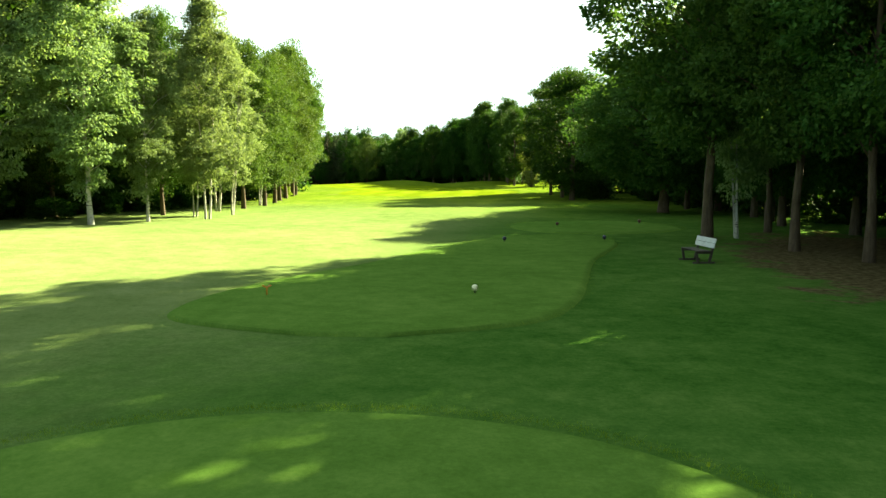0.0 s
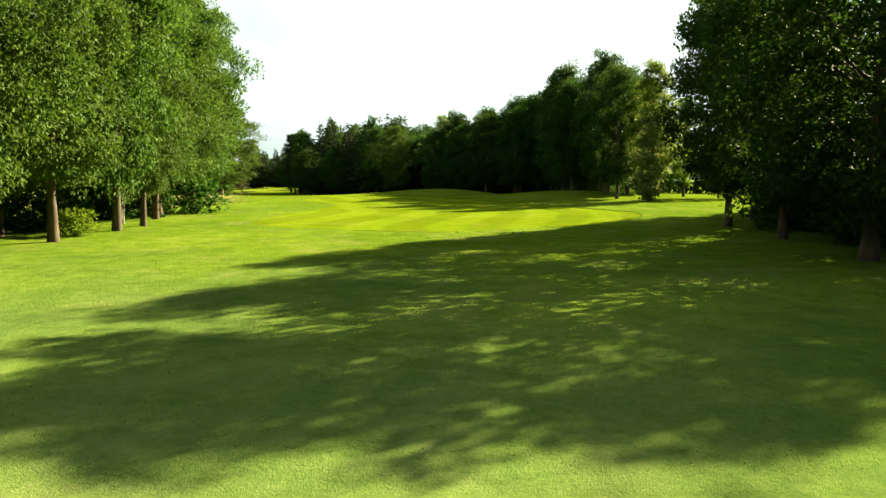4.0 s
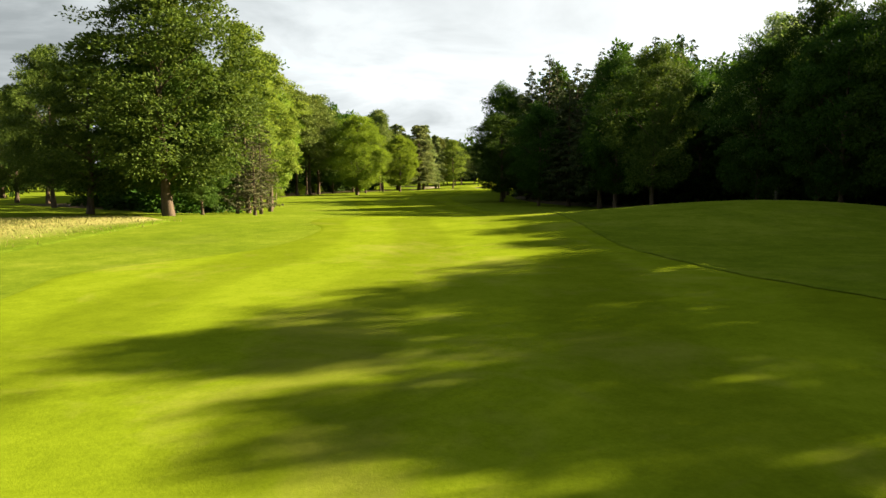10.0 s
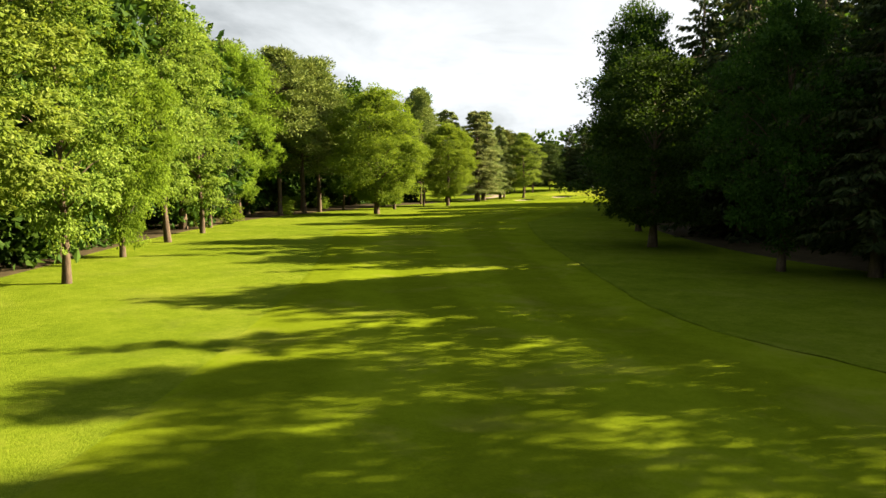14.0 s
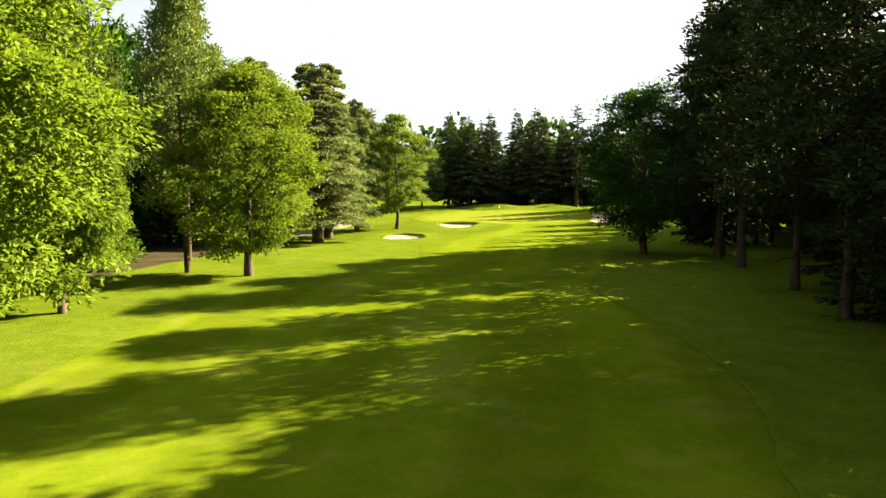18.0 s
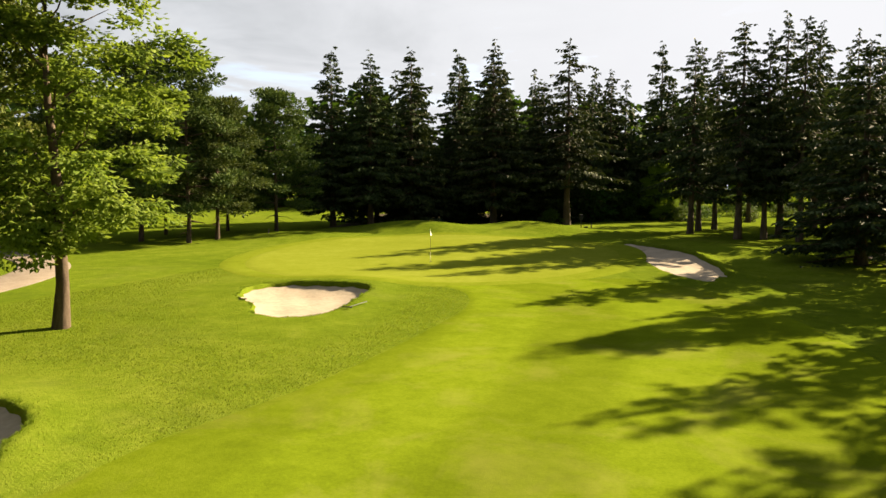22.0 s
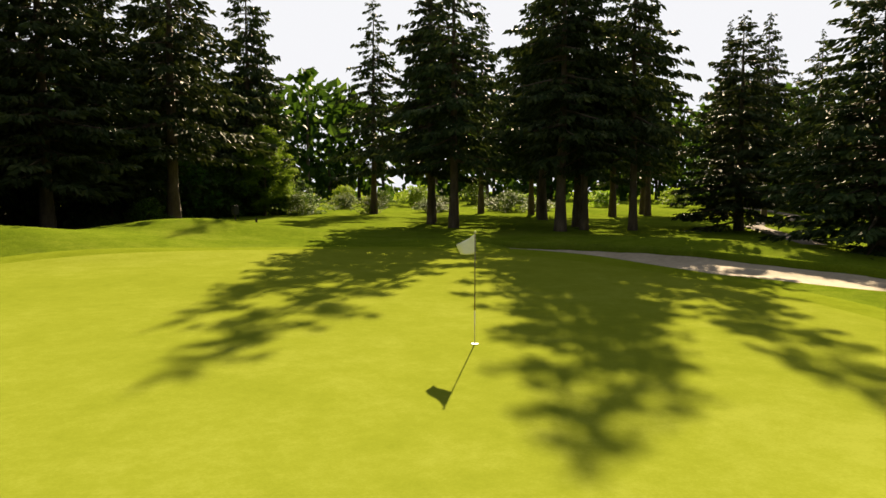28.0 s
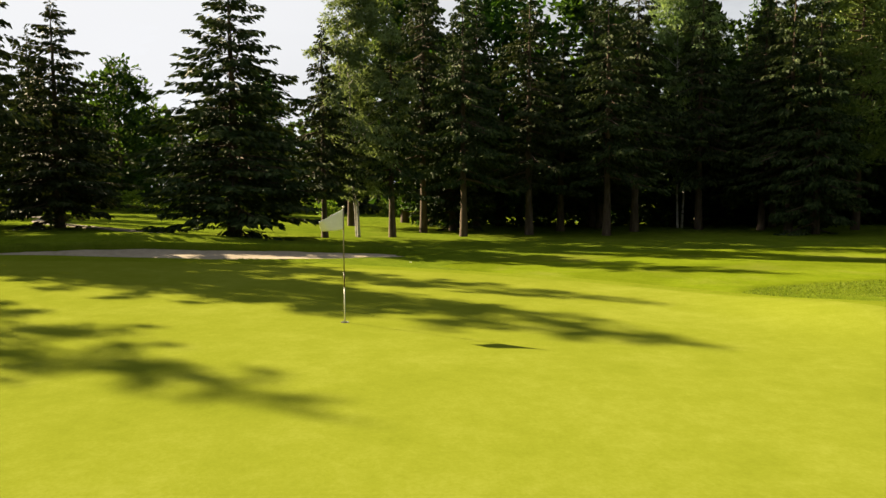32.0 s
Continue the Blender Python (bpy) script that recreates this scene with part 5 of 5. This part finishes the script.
def fairway_side(x, y):
    """True outside the mown fairway, the apron and the bunkers."""
    L, R = smooth_line(FAIR_L, 400), smooth_line(FAIR_R, 400)
    ring = np.concatenate([L, R[::-1]])
    inside = np.zeros(len(x), bool)
    x0, y0 = ring[-1]
    for x1, y1 in ring:
        cross = ((y1 > y) != (y0 > y)) & (x < (x0 - x1) * (y - y1) / (y0 - y1 + 1e-12) + x1)
        inside ^= cross
        x0, y0 = x1, y1
    out = ~inside & (((x + 103.9) / 11.7) ** 2 + ((y - 319.2) / 12.1) ** 2 > 1.0)
    for b in BUNKERS:
        out &= bunker_rho(b, x, y)[0] > 0.985
    return out


BLADE = leaf_material("grass_blades", (0.085, 0.120, 0.010), (0.120, 0.160, 0.014), (0.165, 0.200, 0.026), 0.5, (1.1, 1.1, 0.6))
STRAW = leaf_material("straw_blades", (0.10, 0.122, 0.022), (0.190, 0.186, 0.060), (0.30, 0.268, 0.12), 0.3, (1.1, 1.0, 0.8))
blades("grass_tufts", 1, (-14, 14, 70, 108), 60000, 0.026, BLADE, "longer blades of grass in the rough", fairway_side)
blades("grass_tufts", 2, (-112, -96, 282, 311), 150000, 0.040, BLADE, "longer blades of grass round the bunkers", fairway_side)
blades("straw_tufts", 3, (-64, -29, 126, 166), 76000, 0.16, STRAW, "tall straw-coloured grass blades", lambda x, y: (x < -30.6 - np.where(y > 141, 0.47, 0.28) * np.abs(y - 141)) & (x > -61.5 + np.where(y > 146, 0.55, 0.3) * np.abs(y - 146)) & (np.random.default_rng(9).random(len(x)) * 9.0 < -30.6 - np.where(y > 141, 0.47, 0.28) * np.abs(y - 141) - x))


def fringe(name, seed, line, count, height, label):
    """A narrow ring of longer grass along the edge of a tee."""
    rng = np.random.default_rng(seed)
    P = smooth_line(line, 600)
    i = rng.integers(0, 600, count)
    x, y = P[i, 0] + rng.normal(scale=0.09, size=count), P[i, 1] + rng.normal(scale=0.09, size=count)
    C = np.stack([x, y, turf(x, y) + 0.05], -1)
    D = unit(rng.normal(size=(count, 3)) * 0.45 + [0, 0, 1.0])
    L = height * rng.uniform(0.5, 1.2, count)
    tagged(new(name, leaf_mesh(name, C, D, L, L * 0.14, BLADE, rng, 0.05)), label, "grass", kind="stuff")


def lip_grass(seed, b, count, height, label):
    """Tufts along the rim of a bunker, hanging over the sand."""
    rng = np.random.default_rng(seed)
    th = rng.uniform(0, 2 * np.pi, count)
    thick = 0.6 + 0.4 * np.sin(th * 9 + rng.uniform(0, 6)) * np.sin(th * 23)
    x, y = bunker_xy(b, 0.985 + np.abs(rng.normal(scale=0.035, size=count)), th)
    C = np.stack([x, y, turf(x, y) - 0.005], -1)
    inward = unit(np.stack([b["at"][0] - x, b["at"][1] - y, 0 * x], -1))
    D = unit(rng.normal(size=(count, 3)) * 0.5 + inward * 0.35 + [0, 0, 0.9])
    L = height * thick * rng.uniform(0.5, 1.3, count)
    tagged(new("bunker_fringe", leaf_mesh("bunker_fringe", C, D, L, L * 0.16, BLADE, rng, 0.05)), label, "grass", kind="stuff")


def ring(centre, edge, n=40):
    return [(centre[0] + edge(2 * math.pi * k / n)[0], centre[1] + edge(2 * math.pi * k / n)[1]) for k in range(n + 1)]


for k, b in enumerate(BUNKERS):
    lip_grass(60 + k, b, (6000, 9000, 9000)[k], (0.09, 0.085, 0.07)[k], "tufted grass hanging over the rim of a bunker")
fringe("tee_fringe", 41, TEE_L + TEE_R[::-1] + TEE_L[:1], 6000, 0.03, "longer dark grass along the edge of the long tee")
fringe("tee_fringe", 42, ring((3.2, 5.0), oval(4.95, 4.85, 0, 2.1)), 8000, 0.05, "longer dark grass along the edge of the rear tee")
fringe("tee_fringe", 43, ring((11.0, 46.3), oval(5.0, 5.3, 20, 2.3)), 4000, 0.035, "longer dark grass along the edge of the oval tee")


# ---- course furniture ----
WHITE = plain_material("white_paint", (0.72, 0.72, 0.70), (0.82, 0.82, 0.80), 30.0, 0.5, relief=0.05)
CLOTH = plain_material("white_cloth", (0.74, 0.74, 0.72), (0.84, 0.84, 0.83), 60.0, 0.85, relief=0.1, spec=0.1)
RED = plain_material("red_paint", (0.045, 0.008, 0.008), (0.080, 0.014, 0.012), 30.0, 0.45, relief=0.05)
NAVY = plain_material("dark_blue_paint", (0.010, 0.013, 0.030), (0.020, 0.024, 0.050), 30.0, 0.4, relief=0.05)
ORANGE = plain_material("orange_paint", (0.50, 0.17, 0.02), (0.62, 0.24, 0.03), 30.0, 0.5, relief=0.05)
IVORY = plain_material("ivory_paint", (0.60, 0.58, 0.38), (0.74, 0.71, 0.52), 30.0, 0.4, relief=0.05)
SILVER = plain_material("weathered_grey", (0.10, 0.09, 0.07), (0.22, 0.19, 0.14), 40.0, 0.5, relief=0.1)
DARKWOOD = plain_material("dark_stained_wood", (0.028, 0.022, 0.018), (0.060, 0.048, 0.038), 25.0, 0.7, relief=0.4)
# backrest wood whitened to stand for the sky reflected in it
SKY_SHEEN_WOOD = plain_material("pale_weathered_board", (0.42, 0.43, 0.44), (0.56, 0.57, 0.58), 18.0, 0.7, relief=0.3)
BLACK = plain_material("black_plastic", (0.012, 0.012, 0.013), (0.025, 0.025, 0.026), 30.0, 0.5, relief=0.1)


def part(name, bm, mat, parent, label=""):
    me = bpy.data.meshes.new(name)
    bm.to_mesh(me)
    bm.free()
    me.materials.append(mat)
    ob = new(name, me)
    ob.parent = parent
    if label:
        ob["label"] = label
    return ob


def thing(name, x, y, turn, label, category, group="", up=0.0):
    top = new(name)
    top.empty_display_size = 0.2
    top.matrix_basis = pose(x, y, float(turf(x, y)) + up, 0, 0, turn)
    return tagged(top, label, category, group)


def box(sx, sy, sz, at=(0, 0, 0), bevel=0.008, turn=(0, 0, 0)):
    bm = bmesh.new()
    bmesh.ops.create_cube(bm, size=1, matrix=pose(*at, *turn) @ Matrix.Diagonal((sx, sy, sz, 1)))
    bmesh.ops.bevel(bm, geom=bm.edges[:], offset=bevel, segments=2, affect="EDGES")
    return bm


def lathe(profile, n=16):
    """A turned body: rows of radius and height."""
    bm = bmesh.new()
    rings = [[bm.verts.new((r * math.cos(2 * math.pi * i / n), r * math.sin(2 * math.pi * i / n), z)) for i in range(n)] for r, z in profile]
    for a, b in zip(rings, rings[1:]):
        for i in range(n):
            f = bm.faces.new((a[i], a[(i + 1) % n], b[(i + 1) % n], b[i]))
            f.smooth = True
    bm.faces.new(rings[0][::-1])
    bm.faces.new(rings[-1])
    return bm


def ball(radius, z):
    return lathe([(radius * math.sin(math.pi * k / 10) + 0.0006, z - radius * math.cos(math.pi * k / 10)) for k in range(11)], 18)


def make_bench():
    top = thing("bench", 12.30, 28.2, 8, "dark wooden bench with a pale backrest board on the grass", "bench")
    for k in range(4):
        part("seat_slat", box(0.09, 1.55, 0.035, (-0.22 + 0.12 * k, 0, 0.45)), DARKWOOD, top)
    for k in range(2):
        part("back_board", box(0.035, 1.6, 0.17, (0.30 + 0.045 * k, 0, 0.64 + 0.175 * k), turn=(0, 14, 0)), SKY_SHEEN_WOOD, top, "pale weathered backrest board")
    for y in (-0.62, 0.62):
        part("front_leg", box(0.08, 0.07, 0.48, (-0.24, y, 0.21), turn=(0, -10, 0)), DARKWOOD, top)
        part("rear_leg", box(0.08, 0.07, 0.98, (0.30, y, 0.46), turn=(0, 13, 0)), DARKWOOD, top)
        part("seat_rail", box(0.62, 0.06, 0.08, (0.0, y, 0.39)), DARKWOOD, top)
        part("foot_rail", box(0.80, 0.07, 0.06, (0.0, y, 0.03)), DARKWOOD, top)


make_bench()


def marker(x, y, mat, label, group, radius=0.085, lift=0.085):
    top = thing("tee_marker", x, y, 0, label, "tee marker", group, lift)
    part("ball", ball(radius, radius * 1.05 + 0.04), mat, top)
    part("spike", lathe([(0.02, -0.05), (0.022, 0.07)], 10), BLACK, top, "short dark spike")


marker(4.39, 19.57, IVORY, "round ivory tee marker on the grass", "markers of the long tee")
marker(5.45, 35.94, NAVY, "round dark blue tee marker on the grass", "dark markers of the long tee", 0.10)
marker(10.26, 36.67, NAVY, "round dark blue tee marker on the grass", "dark markers of the long tee", 0.10)
marker(8.88, 46.51, RED, "round dark red tee marker on the grass", "red tee markers", 0.10)
marker(14.27, 48.63, RED, "round dark red tee marker on the grass", "red tee markers", 0.10)
marker(0.40, 105.1, SILVER, "round grey marker lying in the rough", "markers in the rough", 0.055, 0.0)
marker(0.90, 104.7, SILVER, "round grey marker lying in the rough", "markers in the rough", 0.055, 0.0)


def tee_sign():
    top = thing("tee_marker", -0.79, 18.80, 20, "orange forked tee marker standing in the grass", "tee marker", "markers of the long tee", 0.085)
    part("stem", lathe([(0.018, -0.05), (0.018, 0.17), (0.014, 0.2)], 10), ORANGE, top)
    for s in (-1, 1):
        part("arm", box(0.13, 0.035, 0.035, (s * 0.055, 0, 0.215), 0.006, (0, -25 * s, 0)), ORANGE, top)


tee_sign()


def make_flag():
    x, y = -102.95, 315.88
    top = thing("flagstick", x, y, 0, "white flag on a thin pole standing in the hole", "flagstick", up=0.07)
    for a, b, mat, text in ((-0.12, 0.50, IVORY, "pale lower length of the pole"), (0.50, 0.72, RED, "red band on the pole"), (0.72, 1.65, SILVER, "dull grey upper length of the pole")):
        part("pole", lathe([(0.008, a), (0.008, b)], 10), mat, top, text)
    part("cap", ball(0.016, 1.66), IVORY, top)
    bm = bmesh.new()
    away = Vector((math.sin(radians(-15)), math.cos(radians(-15)), 0))
    side = Vector((away.y, -away.x, 0))
    cols, rows = 14, 10
    grid = []
    for i in range(cols + 1):
        u = i / cols
        line = []
        for j in range(rows + 1):
            v = j / rows
            p = away * (0.36 * u * (1 - 0.12 * v)) + side * (0.035 * math.sin(u * 6 + v * 1.2) * u) + Vector((0, 0, 1.64 - 0.30 * v * (1 - 0.55 * u) - 0.19 * u ** 0.9))
            line.append(bm.verts.new(p))
        grid.append(line)
    for i in range(cols):
        for j in range(rows):
            f = bm.faces.new((grid[i][j], grid[i + 1][j], grid[i + 1][j + 1], grid[i][j + 1]))
            f.smooth = True
    cloth = part("flag", bm, CLOTH, top, "white cloth flag, slightly furled")
    cloth.modifiers.new("thick", "SOLIDIFY").thickness = 0.003
    cup = thing("hole_cup", x, y, 0, "small dark cup of the hole in the green", "hole", up=0.071)
    part("rim", lathe([(0.054, -0.02), (0.056, 0.0), (0.060, 0.002), (0.061, -0.004)], 20), BLACK, cup)
    part("liner", lathe([(0.05, -0.015), (0.052, -0.001)], 20), BLACK, cup)


make_flag()


def make_washer():
    top = thing("ball_washer", -98.9, 342.4, 20, "black box on a post at the edge of the green", "ball washer")
    part("post", box(0.07, 0.07, 0.75, (0, 0, 0.32)), BLACK, top)
    part("body", box(0.30, 0.26, 0.42, (0, 0, 0.86), 0.03), BLACK, top)
    part("lid", box(0.33, 0.29, 0.05, (0, 0, 1.09), 0.015), BLACK, top)
    post = thing("short_post", -98.0, 342.0, 0, "short dark post beside the ball washer", "post")
    part("post", box(0.08, 0.08, 0.5, (0, 0, 0.2)), DARKWOOD, post)
    part("cap", box(0.10, 0.10, 0.04, (0, 0, 0.46)), BLACK, post)
    tray = thing("flat_box", -98.45, 342.0, 12, "low black box lying on the grass beside the ball washer", "box")
    part("body", box(0.34, 0.24, 0.10, (0, 0, 0.05), 0.02), BLACK, tray)
    part("lid", box(0.36, 0.26, 0.03, (0, 0, 0.11), 0.01), BLACK, tray)
    stake = thing("short_post", -119.1, 326.4, 0, "short dark stake standing in the grass behind the green", "post")
    part("post", box(0.06, 0.06, 0.36, (0, 0, 0.14), 0.01), DARKWOOD, stake)
    part("cap", box(0.08, 0.08, 0.03, (0, 0, 0.32), 0.008), BLACK, stake)


make_washer()


def make_rake(x, y, turn, mat, label, up, length=1.35, wide=0.38):
    top = thing("bunker_rake", x, y, turn, label, "rake", "rakes in the bunker", up)
    bm = bmesh.new()
    bmesh.ops.create_cone(bm, segments=8, radius1=0.013, radius2=0.012, depth=length, cap_ends=True, matrix=pose(0, 0, 0.03, 0, 90, 0))
    part("handle", bm, mat, top)
    head = part("head", box(0.035, wide, 0.03, (length / 2, 0, 0.045)), mat, top)
    for k in range(8):
        part("tooth", box(0.010, 0.010, 0.06, (length / 2, (k / 7 - 0.5) * (wide - 0.03), 0.01), 0.002), mat, head)


make_rake(-92.6, 325.6, 70, BLACK, "dark rake lying in the sand", -0.30)
make_rake(-91.2, 314.6, 30, WHITE, "white rake lying at the edge of the sand", -0.05)
make_rake(-100.70, 302.2, -94, BLACK, "dark rake lying on the grassy slope beside the sand", 0.05)
make_rake(-105.2, 302.1, -45, BLACK, "dark rake lying on the grass beside the sand", 0.02, 0.95, 0.28)
